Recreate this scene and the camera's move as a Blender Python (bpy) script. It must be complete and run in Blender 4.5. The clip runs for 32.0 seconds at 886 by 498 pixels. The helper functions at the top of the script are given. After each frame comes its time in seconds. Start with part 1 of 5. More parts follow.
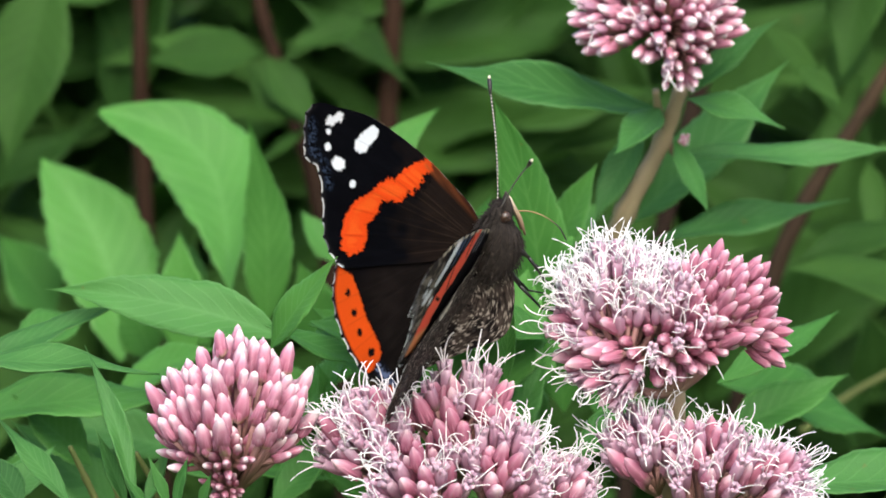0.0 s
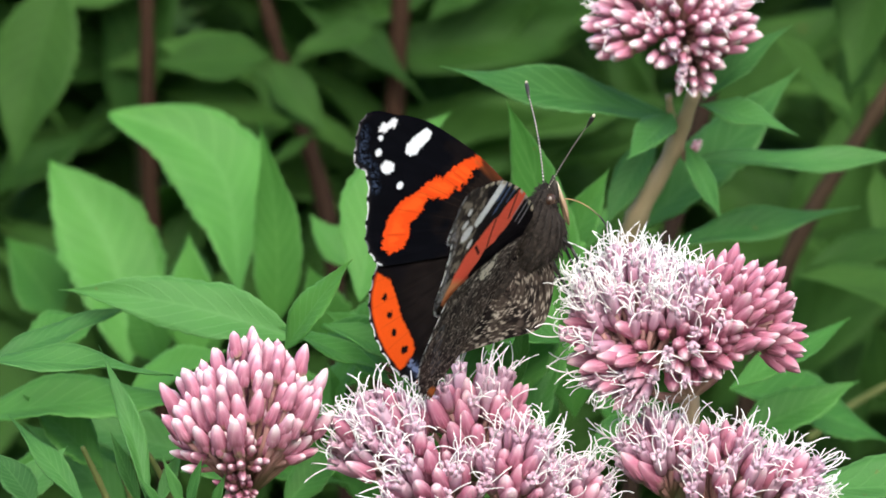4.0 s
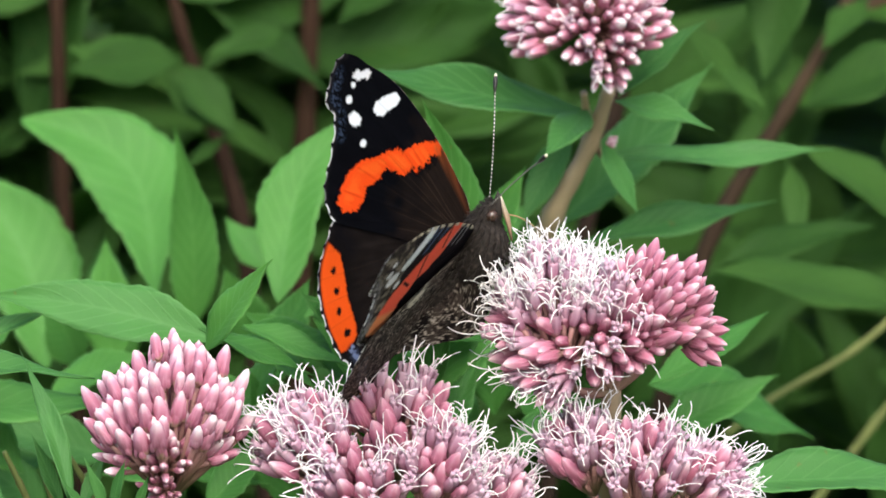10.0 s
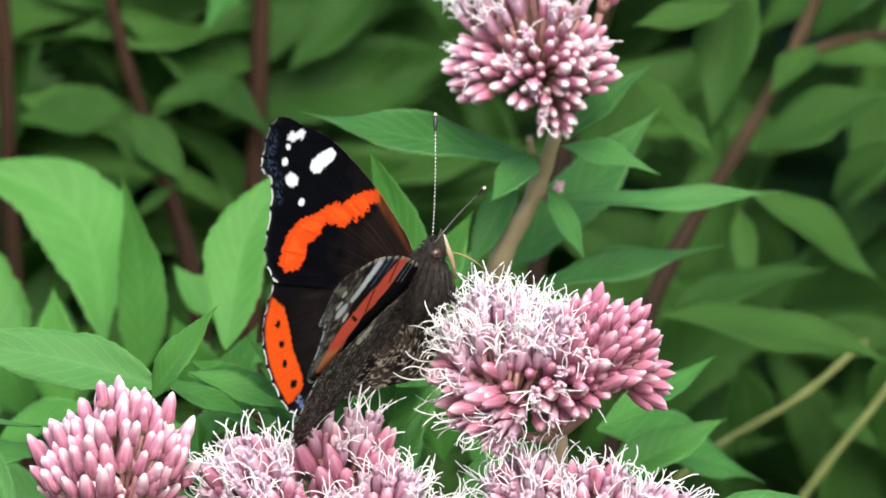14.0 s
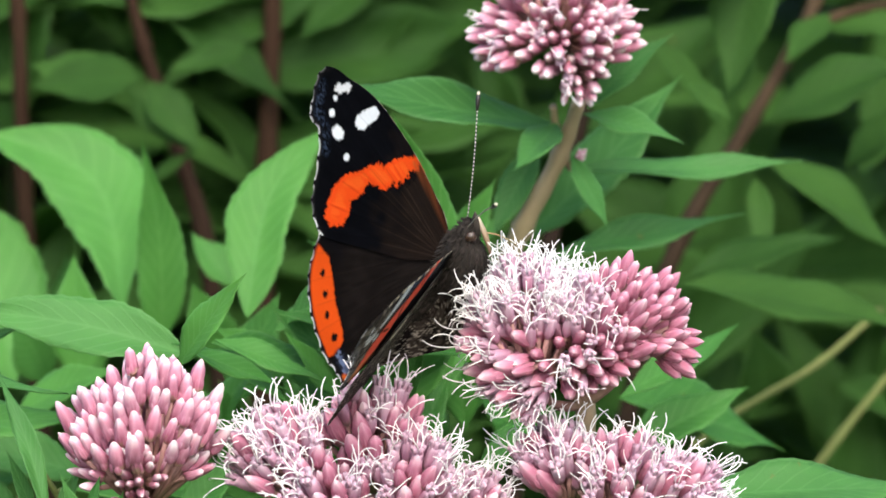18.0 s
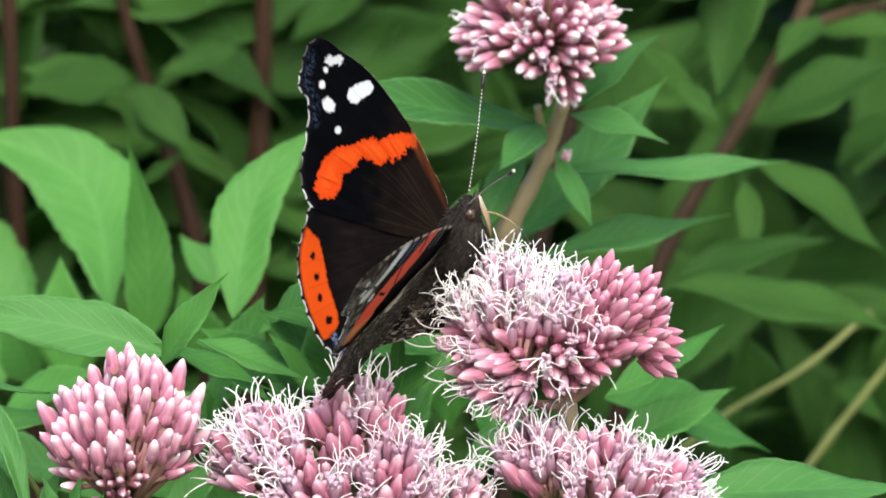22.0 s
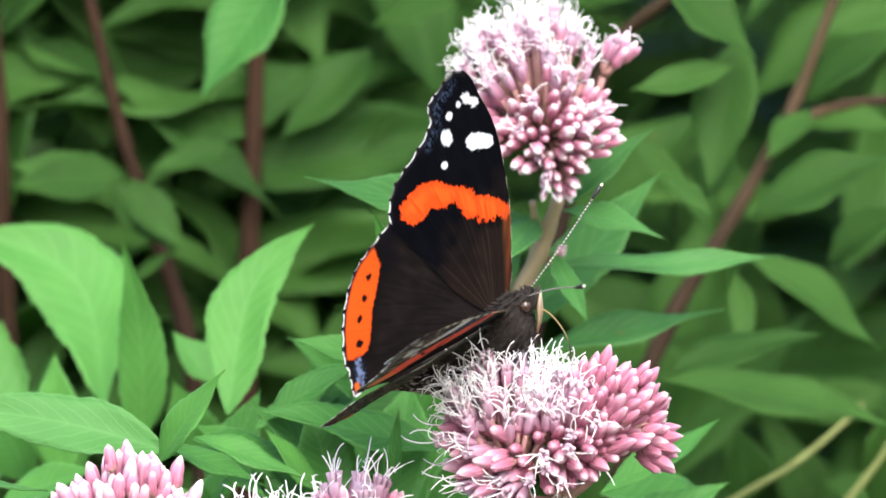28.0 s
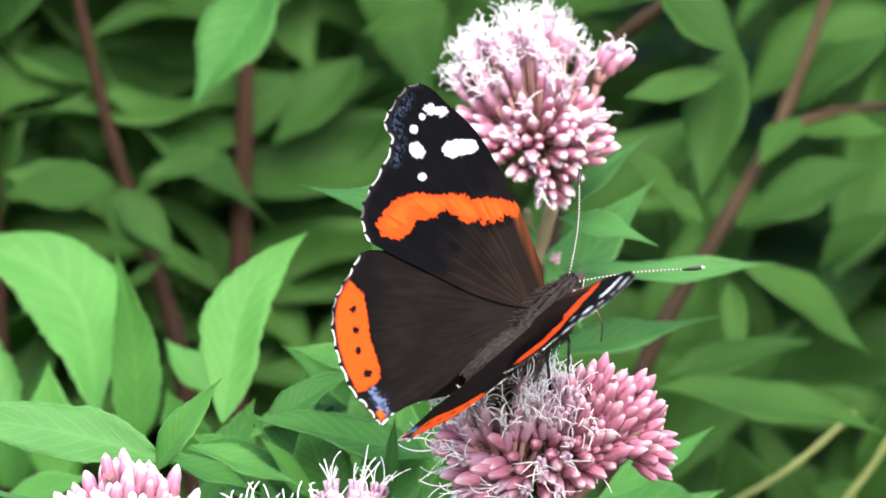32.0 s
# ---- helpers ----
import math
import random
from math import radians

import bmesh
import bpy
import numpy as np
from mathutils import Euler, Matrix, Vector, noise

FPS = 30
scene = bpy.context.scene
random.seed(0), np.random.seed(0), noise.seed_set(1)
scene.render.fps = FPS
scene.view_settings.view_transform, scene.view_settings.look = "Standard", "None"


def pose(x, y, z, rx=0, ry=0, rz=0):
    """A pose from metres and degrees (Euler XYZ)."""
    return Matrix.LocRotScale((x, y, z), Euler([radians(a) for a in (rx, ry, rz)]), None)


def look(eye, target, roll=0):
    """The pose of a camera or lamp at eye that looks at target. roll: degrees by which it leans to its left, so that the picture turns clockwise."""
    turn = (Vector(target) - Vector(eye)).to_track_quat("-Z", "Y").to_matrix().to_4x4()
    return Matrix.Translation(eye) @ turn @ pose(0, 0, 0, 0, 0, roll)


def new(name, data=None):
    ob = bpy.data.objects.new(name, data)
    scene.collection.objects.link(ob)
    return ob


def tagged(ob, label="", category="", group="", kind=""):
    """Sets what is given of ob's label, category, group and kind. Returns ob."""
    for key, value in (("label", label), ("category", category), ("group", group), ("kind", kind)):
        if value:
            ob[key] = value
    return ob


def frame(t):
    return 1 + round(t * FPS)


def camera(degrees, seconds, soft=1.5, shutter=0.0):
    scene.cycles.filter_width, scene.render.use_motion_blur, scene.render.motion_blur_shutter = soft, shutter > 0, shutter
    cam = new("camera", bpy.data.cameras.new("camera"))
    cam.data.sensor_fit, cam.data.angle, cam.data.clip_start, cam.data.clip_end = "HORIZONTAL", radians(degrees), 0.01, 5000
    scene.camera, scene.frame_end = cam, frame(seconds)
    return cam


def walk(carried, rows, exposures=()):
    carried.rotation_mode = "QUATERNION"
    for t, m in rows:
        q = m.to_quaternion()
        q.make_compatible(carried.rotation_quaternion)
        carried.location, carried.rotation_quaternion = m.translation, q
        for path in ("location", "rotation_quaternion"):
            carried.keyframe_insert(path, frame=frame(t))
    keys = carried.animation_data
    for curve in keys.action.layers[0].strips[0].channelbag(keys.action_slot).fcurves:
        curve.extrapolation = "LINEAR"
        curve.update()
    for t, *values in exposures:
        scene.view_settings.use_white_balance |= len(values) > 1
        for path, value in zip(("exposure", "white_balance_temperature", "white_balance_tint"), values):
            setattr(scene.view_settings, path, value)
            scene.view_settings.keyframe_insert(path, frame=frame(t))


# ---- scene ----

# Lengths below are millimetres in the frame of the blooms: x to the right, y away from the
# viewer, z up along a line that leans back by TILT; its origin stands LIFT metres over the soil.
TILT, LIFT, REACH = 12.0, 1.0, 1.0
BLOOMS = Matrix.Translation((0, 0, LIFT)) @ Matrix.Rotation(radians(-TILT), 4, "X")


def at(x, y, z):
    return BLOOMS @ Vector((x / 1000, y / 1000, z / 1000))


def view(x, z, yaw, pitch, roll):
    """A hand-held pose REACH metres before the blooms: shift in mm, turn in degrees."""
    eye = Vector((x / 1000, -REACH, z / 1000))
    aim = eye + Vector((math.tan(radians(yaw)), 1, math.tan(radians(pitch))))
    return look(BLOOMS @ eye, BLOOMS @ aim, roll)


# seconds; shift to the right and up in mm; turn to the right, up and roll in degrees
PATH = [
    (0, 15.7, 2.8, -0.669, -0.190, 0.20),
    (0.5, 15.7, 2.2, -0.715, -0.138, 0.51),
    (1, 16.6, 1.9, -0.721, -0.126, 0.38),
    (1.5, 14.2, 1.8, -0.640, -0.110, 0.52),
    (2, 13.9, 1.8, -0.619, -0.119, 0.39),
    (2.5, 11.9, 1.8, -0.554, -0.101, 0.56),
    (3, 12.1, 1.3, -0.519, -0.097, 0.33),
    (3.5, 9.6, 0.7, -0.449, -0.056, 0.56),
    (5.5, 2.3, -1.9, -0.081, 0.070, 0.72),
    (6, -0.0, 0.0, -0.000, -0.000, 0.81),
    (6.5, 0.8, 0.2, -0.005, -0.047, 0.51),
    (7, 0.3, 1.2, -0.026, -0.070, 0.79),
    (7.5, 0.6, 0.7, 0.040, -0.068, 0.55),
    (8, -0.2, 0.4, 0.110, -0.038, 0.58),
    (8.5, 0.5, -1.2, 0.293, 0.052, 0.44),
    (9, 3.1, -2.6, 0.433, 0.124, 0.16),
    (9.5, 1.3, -2.3, 0.582, 0.119, 0.24),
    (10, 2.0, -2.4, 0.640, 0.119, 0.03),
    (10.5, 3.1, -3.0, 0.692, 0.165, -0.05),
    (11, 6.3, -1.9, 0.608, 0.226, -0.17),
    (11.5, 8.6, -2.8, 0.495, 0.417, -0.20),
    (12, 9.4, -2.7, 0.476, 0.471, -0.20),
    (12.5, 8.3, -4.1, 0.607, 0.558, -0.25),
    (13, 8.0, -4.4, 0.746, 0.594, -0.36),
    (13.5, 10.1, -4.7, 0.678, 0.606, -0.42),
    (14, 6.7, -3.6, 0.817, 0.553, -0.30),
    (14.5, 6.7, -4.2, 0.822, 0.580, -0.30),
    (16.5, -0.4, -3.1, 1.132, 0.443, -0.26),
    (17, -3.5, -2.9, 1.241, 0.395, -0.13),
    (17.5, -6.8, -2.9, 1.357, 0.348, -0.13),
    (18, -7.5, -3.7, 1.395, 0.300, -0.08),
    (18.5, -8.9, -4.2, 1.464, 0.301, -0.09),
    (19, -6.7, -5.5, 1.390, 0.370, -0.11),
    (19.5, -1.5, -6.9, 1.178, 0.477, -0.23),
    (20, -3.9, -6.7, 1.266, 0.482, -0.08),
    (20.5, 1.9, -7.0, 1.009, 0.482, -0.22),
    (21, 2.6, -7.4, 0.986, 0.506, -0.24),
    (21.5, -1.3, -6.9, 1.172, 0.488, -0.21),
    (22, 0.9, -6.7, 1.064, 0.466, -0.17),
    (22.5, 0.7, -6.0, 1.081, 0.442, -0.15),
    (23, -2.1, -6.1, 1.220, 0.446, -0.13),
    (23.5, -4.2, -5.5, 1.317, 0.425, -0.12),
    (24, -2.7, -5.2, 1.250, 0.398, -0.19),
    (24.5, 0.0, -6.0, 1.124, 0.437, -0.17),
    (25, -1.4, -5.6, 1.209, 0.476, -0.24),
    (25.5, -2.9, -6.6, 1.319, 0.756, -0.27),
    (26, -1.3, -5.1, 1.231, 0.946, -0.22),
    (26.5, -2.4, -6.0, 1.301, 1.086, -0.30),
    (28.5, -4.4, -5.4, 1.411, 1.190, -0.29),
    (29, -5.1, -4.6, 1.449, 1.161, -0.29),
    (29.5, -7.7, -5.0, 1.588, 1.182, -0.27),
    (30, -7.8, -4.5, 1.605, 1.161, -0.34),
    (30.5, -8.4, -5.1, 1.629, 1.199, -0.25),
    (31, -9.2, -5.7, 1.660, 1.236, -0.28),
    (31.5, -10.3, -6.2, 1.725, 1.264, -0.24),
    (32, -9.3, -5.6, 1.706, 1.244, -0.37),
]
cam = camera(7.153, 32.0, soft=1.7)
cam.data.dof.use_dof = True
cam.data.dof.focus_distance = 1.0
cam.data.dof.aperture_fstop = 32.0
walk(cam, [(t, view(*row)) for t, *row in PATH], exposures=[(0, 1.08, 6500, 5), (10, 1.1, 6500, 5), (13, 1.22, 6500, 4.5), (19, 1.19, 6500, 4.5), (24, 1.2, 6500, 4.5), (26, 1.36, 6450, 6), (28.5, 1.68, 6350, 8), (32, 1.73, 6350, 9)])

# ---- light: a bright, thinly clouded sky ----
world = bpy.data.worlds.new("world")
scene.world = world
world.use_nodes = True
wn = world.node_tree.nodes
sky = wn.new("ShaderNodeTexSky")
sky.sky_type, sky.sun_disc = "NISHITA", False
sky.sun_elevation, sky.sun_rotation = radians(48), radians(170)
sky.air_density, sky.dust_density = 1.0, 4.0
wn["Background"].inputs["Strength"].default_value = 0.15
world.node_tree.links.new(sky.outputs[0], wn["Background"].inputs[0])
sun = new("sun", bpy.data.lights.new("sun", "SUN"))
sun.data.energy, sun.data.angle, sun.data.color = 1.3, radians(40), (1.0, 0.97, 0.94)
sun.matrix_world = look((0.5, -3.0, 3.4 + 1), (0, 0, 1))

# ---- materials ----
def material(name, rough=0.6, spec=0.4):
    m = bpy.data.materials.new(name)
    m.use_nodes = True
    b = m.node_tree.nodes["Principled BSDF"]
    b.inputs["Roughness"].default_value = rough
    b.inputs["Specular IOR Level"].default_value = spec
    return m, m.node_tree.nodes, m.node_tree.links, b


def ramp(nodes, links, source, stops):
    r = nodes.new("ShaderNodeValToRGB")
    el = r.color_ramp.elements
    while len(el) < len(stops):
        el.new(0.5)
    for e, (p, c) in zip(el, stops):
        e.position, e.color = p, (*c, 1)
    links.new(source, r.inputs[0])
    return r.outputs[0]


def noise_tex(nodes, links, coords, scale, detail=3.0, rough=0.55):
    n = nodes.new("ShaderNodeTexNoise")
    n.inputs["Scale"].default_value, n.inputs["Detail"].default_value = scale, detail
    n.inputs["Roughness"].default_value = rough
    links.new(coords, n.inputs["Vector"])
    return n.outputs["Fac"]


def maths(nodes, links, op, a, b=None, c=None):
    n = nodes.new("ShaderNodeMath")
    n.operation = op
    for i, v in enumerate((a, b, c)):
        if v is None:
            continue
        if isinstance(v, (int, float)):
            n.inputs[i].default_value = v
        else:
            links.new(v, n.inputs[i])
    return n.outputs[0]


def mixed(nodes, links, fac, a, b, kind="MIX"):
    n = nodes.new("ShaderNodeMix")
    n.data_type, n.blend_type = "RGBA", kind
    for slot, v in ((0, fac), (6, a), (7, b)):
        if isinstance(v, (int, float)):
            n.inputs[slot].default_value = v
        elif isinstance(v, tuple):
            n.inputs[slot].default_value = (*v, 1)
        else:
            links.new(v, n.inputs[slot])
    return n.outputs[2]


def bump(nodes, links, bsdf, height, strength, distance):
    n = nodes.new("ShaderNodeBump")
    n.inputs["Strength"].default_value, n.inputs["Distance"].default_value = strength, distance
    links.new(height, n.inputs["Height"])
    links.new(n.outputs[0], bsdf.inputs["Normal"])


def leaf_material(name, dark, light, vein, translucent=0.35, gloss=0.22):
    """Green blade: midrib and slanting side veins along the blade's own map, mottled at two scales."""
    m, n, l, b = material(name, 0.5, gloss)
    uv = n.new("ShaderNodeUVMap").outputs[0]
    sep = n.new("ShaderNodeSeparateXYZ")
    l.new(uv, sep.inputs[0])
    along, across = sep.outputs[0], sep.outputs[1]
    side = maths(n, l, "ABSOLUTE", maths(n, l, "SUBTRACT", across, 0.5))
    geo = n.new("ShaderNodeNewGeometry")
    pos = geo.outputs["Position"]
    wob = maths(n, l, "MULTIPLY", noise_tex(n, l, pos, 160), 0.05)
    run = maths(n, l, "ADD", maths(n, l, "SUBTRACT", along, maths(n, l, "MULTIPLY", side, 0.42)), wob)
    saw = maths(n, l, "PINGPONG", maths(n, l, "MULTIPLY", run, 11.0), 0.5)
    side_vein = maths(n, l, "SMOOTH_MIN", maths(n, l, "MULTIPLY", saw, 9.0), 1.0, 0.3)
    rib = maths(n, l, "MINIMUM", maths(n, l, "MULTIPLY", side, 26.0), 1.0)
    net = n.new("ShaderNodeTexVoronoi")
    net.feature = "DISTANCE_TO_EDGE"
    net.inputs["Scale"].default_value = 900
    l.new(pos, net.inputs["Vector"])
    mesh_vein = maths(n, l, "MINIMUM", maths(n, l, "MULTIPLY", net.outputs["Distance"], 9.0), 1.0)
    relief = maths(n, l, "MULTIPLY", maths(n, l, "MULTIPLY", side_vein, rib), maths(n, l, "MULTIPLY_ADD", mesh_vein, 0.3, 0.7))
    info = n.new("ShaderNodeObjectInfo")
    mott = maths(n, l, "ADD", maths(n, l, "MULTIPLY", noise_tex(n, l, pos, 55, 4), 0.8), maths(n, l, "MULTIPLY_ADD", info.outputs["Random"], 0.5, -0.15))
    col = ramp(n, l, mott, [(0.25, dark), (0.75, light)])
    col = mixed(n, l, maths(n, l, "MULTIPLY", maths(n, l, "SUBTRACT", 1.0, maths(n, l, "MULTIPLY", side_vein, rib)), 0.32), col, vein)
    rim = maths(n, l, "MULTIPLY", maths(n, l, "GREATER_THAN", side, 0.468), 0.45)
    col = mixed(n, l, rim, col, vein)
    speck = maths(n, l, "GREATER_THAN", noise_tex(n, l, pos, 420, 2), 0.74)
    col = mixed(n, l, maths(n, l, "MULTIPLY", speck, 0.35), col, (0.16, 0.12, 0.03))
    l.new(col, b.inputs["Base Color"])
    bump(n, l, b, relief, 0.32, 0.0003)
    tr = n.new("ShaderNodeBsdfTranslucent")
    l.new(mixed(n, l, 1.0, col, (1.5, 1.7, 0.7), "MULTIPLY"), tr.inputs[0])
    mix = n.new("ShaderNodeMixShader")
    mix.inputs[0].default_value = translucent
    l.new(b.outputs[0], mix.inputs[1])
    l.new(tr.outputs[0], mix.inputs[2])
    l.new(mix.outputs[0], n["Material Output"].inputs[0])
    return m


LEAF_FRESH = leaf_material("leaf_fresh", (0.048, 0.168, 0.030), (0.096, 0.275, 0.055), (0.15, 0.35, 0.105))
LEAF_DEEP = leaf_material("leaf_deep", (0.041, 0.142, 0.032), (0.083, 0.236, 0.057), (0.14, 0.32, 0.11), 0.32)
# the same foliage with the thicket's shade put into its colour, about half as bright
LEAF_SHADED = leaf_material("leaf_shaded", (0.025, 0.072, 0.0140), (0.055, 0.134, 0.027), (0.066, 0.155, 0.036), 0.42, 0.08)


def along_material(name, stops, rough=0.55, spec=0.4, grain=700, depth=0.3, vary=0.25, glow=0.0, ribs=0):
    """Colour that runs along a piece's own length (its map), with fine grain and a shift from piece to piece."""
    m, n, l, b = material(name, rough, spec)
    sep = n.new("ShaderNodeSeparateXYZ")
    l.new(n.new("ShaderNodeUVMap").outputs[0], sep.inputs[0])
    pos = n.new("ShaderNodeTexCoord").outputs["Object"]
    g = noise_tex(n, l, pos, grain, 3)
    info = n.new("ShaderNodeObjectInfo")
    shift = maths(n, l, "MULTIPLY_ADD", info.outputs["Random"], vary, -vary / 2)
    f = maths(n, l, "ADD", maths(n, l, "ADD", sep.outputs[0], shift), maths(n, l, "MULTIPLY_ADD", g, 0.24, -0.12))
    col = ramp(n, l, f, stops)
    l.new(mixed(n, l, maths(n, l, "MULTIPLY_ADD", g, 0.5, 0.0), col, mixed(n, l, 1.0, col, (0.72, 0.7, 0.72), "MULTIPLY")), b.inputs["Base Color"])
    if ribs:
        # furrows along the piece, paler on the ribs
        rib = maths(n, l, "MULTIPLY", maths(n, l, "PINGPONG", maths(n, l, "MULTIPLY", sep.outputs[1], float(ribs)), 0.5), 2.0)
        worn = maths(n, l, "MULTIPLY", maths(n, l, "POWER", rib, 1.6), maths(n, l, "MULTIPLY_ADD", g, 0.9, 0.15))
        col = b.inputs["Base Color"].links[0].from_socket
        l.new(mixed(n, l, maths(n, l, "MULTIPLY", worn, 0.32), mixed(n, l, 1.0, col, (0.9, 0.82, 0.86), "MULTIPLY"), mixed(n, l, 0.5, col, (0.86, 0.66, 0.72))), b.inputs["Base Color"])
        g = maths(n, l, "ADD", g, rib)
    bump(n, l, b, g, depth, 0.0003)
    b.inputs["Subsurface Weight"].default_value = glow
    b.inputs["Subsurface Radius"].default_value = (0.0012, 0.0006, 0.0006)
    return m


BUD = along_material("bud_skin", [(0.0, (0.36, 0.28, 0.16)), (0.18, (0.43, 0.14, 0.22)), (0.56, (0.58, 0.275, 0.37)), (0.76, (0.74, 0.54, 0.60)), (0.95, (0.88, 0.82, 0.82))], 0.72, 0.2, vary=0.35, glow=0.1, ribs=5)
BUD_RIPE = along_material("bud_skin_ripe", [(0.0, (0.32, 0.2, 0.16)), (0.2, (0.36, 0.11, 0.17)), (0.62, (0.49, 0.19, 0.28)), (0.86, (0.60, 0.36, 0.43)), (1.0, (0.80, 0.62, 0.66))], 0.72, 0.2, vary=0.35, glow=0.1, ribs=5)
BUD_OLD = along_material("floret_tube", [(0.0, (0.33, 0.24, 0.17)), (0.3, (0.40, 0.18, 0.27)), (0.7, (0.50, 0.30, 0.40)), (1.0, (0.64, 0.48, 0.57))], vary=0.4, glow=0.1, ribs=5)
STYLE = along_material("style_thread", [(0.0, (0.80, 0.64, 0.70)), (0.2, (0.90, 0.86, 0.87)), (1.0, (0.92, 0.91, 0.90))], 0.5, 0.3, vary=0.2)
STALK = along_material("flower_stalk", [(0.0, (0.22, 0.17, 0.09)), (0.5, (0.27, 0.14, 0.12)), (1.0, (0.33, 0.17, 0.16))], 0.6)
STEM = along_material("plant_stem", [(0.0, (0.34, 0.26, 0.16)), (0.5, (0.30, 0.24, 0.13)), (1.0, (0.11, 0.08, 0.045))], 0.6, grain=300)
STEM_GREEN = along_material("green_stem", [(0.0, (0.03, 0.045, 0.015)), (1.0, (0.05, 0.08, 0.025))], 0.6, grain=300)
STEM_BROWN = along_material("woody_stem", [(0.0, (0.034, 0.017, 0.009)), (0.5, (0.026, 0.013, 0.007)), (1.0, (0.02, 0.011, 0.007))], 0.85, 0.12, grain=260)
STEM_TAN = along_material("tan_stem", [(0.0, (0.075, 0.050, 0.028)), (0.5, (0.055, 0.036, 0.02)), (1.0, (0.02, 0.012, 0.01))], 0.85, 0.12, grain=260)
STEM_YELLOW = along_material("dry_stem", [(0.0, (0.11, 0.14, 0.04)), (1.0, (0.16, 0.18, 0.06))], 0.7, 0.2, grain=260)


def soil_material():
    m, n, l, b = material("soil", 0.95, 0.2)
    pos = n.new("ShaderNodeNewGeometry").outputs["Position"]
    col = ramp(n, l, noise_tex(n, l, pos, 9, 6, 0.65), [(0.3, (0.09, 0.07, 0.04)), (0.45, (0.08, 0.085, 0.035)), (0.6, (0.06, 0.11, 0.03)), (0.8, (0.08, 0.13, 0.04))])
    l.new(col, b.inputs["Base Color"])
    bump(n, l, b, noise_tex(n, l, pos, 45, 6), 0.8, 0.02)
    return m


SOIL = soil_material()

# ---- building helpers ----
def part(name, mesh, mat, parent=None, label="", m=None):
    """Links a mesh as one object, under a thing or a part."""
    if mat is not None and not mesh.materials:
        mesh.materials.append(mat)
    ob = new(name, mesh)
    ob.parent = parent
    if m is not None:
        ob.matrix_basis = m
    if label:
        tagged(ob, label)
    return ob


def from_grid(name, pts, uvs=None, closed=False, smooth=True):
    """A mesh from a grid of points [rows][columns]; closed joins the last column to the first."""
    pts = np.asarray(pts, float)
    r, c, _ = pts.shape
    idx = np.arange(r * c).reshape(r, c)
    nxt = np.roll(idx, -1, 1) if closed else idx[:, 1:]
    cur = idx if closed else idx[:, :-1]
    quads = np.stack([cur[:-1], nxt[:-1], nxt[1:], cur[1:]], -1).reshape(-1, 4)
    me = bpy.data.meshes.new(name)
    me.from_pydata(pts.reshape(-1, 3).tolist(), [], quads.tolist())
    if uvs is not None:
        set_uv(me, np.asarray(uvs, float).reshape(-1, 2))
    if smooth:
        me.shade_smooth()
    return me


def set_uv(me, per_vertex):
    layer = me.uv_layers.new(name="UVMap")
    loops = np.empty(len(me.loops), int)
    me.loops.foreach_get("vertex_index", loops)
    layer.data.foreach_set("uv", per_vertex[loops].astype(np.float32).ravel())


def merged(name, meshes):
    """One mesh out of several (points, faces, uvs)."""
    v, f, u, k = [], [], [], 0
    for pts, faces, uv in meshes:
        v.append(pts)
        f += [[i + k for i in face] for face in faces]
        u.append(uv)
        k += len(pts)
    me = bpy.data.meshes.new(name)
    me.from_pydata(np.concatenate(v).tolist(), [], f)
    set_uv(me, np.concatenate(u))
    me.shade_smooth()
    return me


def tube(path, radii, sides=6):
    """Points, faces and uvs of a capped tube along a path (metres)."""
    path = [Vector(p) for p in path]
    n = len(path)
    if not hasattr(radii, "__len__"):
        radii = [radii] * n
    ref = Vector((0.31, 0.87, 0.38))
    pts, uv = [], []
    for i, p in enumerate(path):
        d = (path[min(i + 1, n - 1)] - path[max(i - 1, 0)]).normalized()
        if abs(d.dot(ref)) > 0.95:
            ref = Vector((0.9, -0.2, 0.38))
        a = d.cross(ref).normalized()
        b = d.cross(a)
        for k in range(sides):
            w = 2 * math.pi * k / sides
            pts.append(p + (a * math.cos(w) + b * math.sin(w)) * radii[i])
            uv.append((i / (n - 1), k / sides))
    faces = []
    for i in range(n - 1):
        for k in range(sides):
            k2 = (k + 1) % sides
            faces.append([i * sides + k, i * sides + k2, (i + 1) * sides + k2, (i + 1) * sides + k])
    faces.append(list(range(sides))[::-1])
    faces.append([(n - 1) * sides + k for k in range(sides)])
    return np.array([tuple(p) for p in pts]), faces, np.array(uv)


def smooth_path(points, steps=6):
    """A curve through the points that does not swing past them."""
    p = [Vector(q) for q in points]
    run = [(b - a).length for a, b in zip(p, p[1:])]
    slope = [(b - a) / r for a, b, r in zip(p, p[1:], run)]
    slope = [slope[0]] + [(a * s + b * r) / (r + s) for a, b, r, s in zip(slope, slope[1:], run, run[1:])] + [slope[-1]]
    out = []
    for a, b, m, n, r in zip(p, p[1:], slope, slope[1:], run):
        for k in range(steps):
            t = k / steps
            out.append(a * (2 * t ** 3 - 3 * t * t + 1) + b * (3 * t * t - 2 * t ** 3) + (m * (t ** 3 - 2 * t * t + t) + n * (t ** 3 - t * t)) * r)
    return out + [p[-1]]


def thing(name, label, category, group="", m=None):
    ob = tagged(new(name), label, category, group)
    if m is not None:
        ob.matrix_basis = m
    return ob


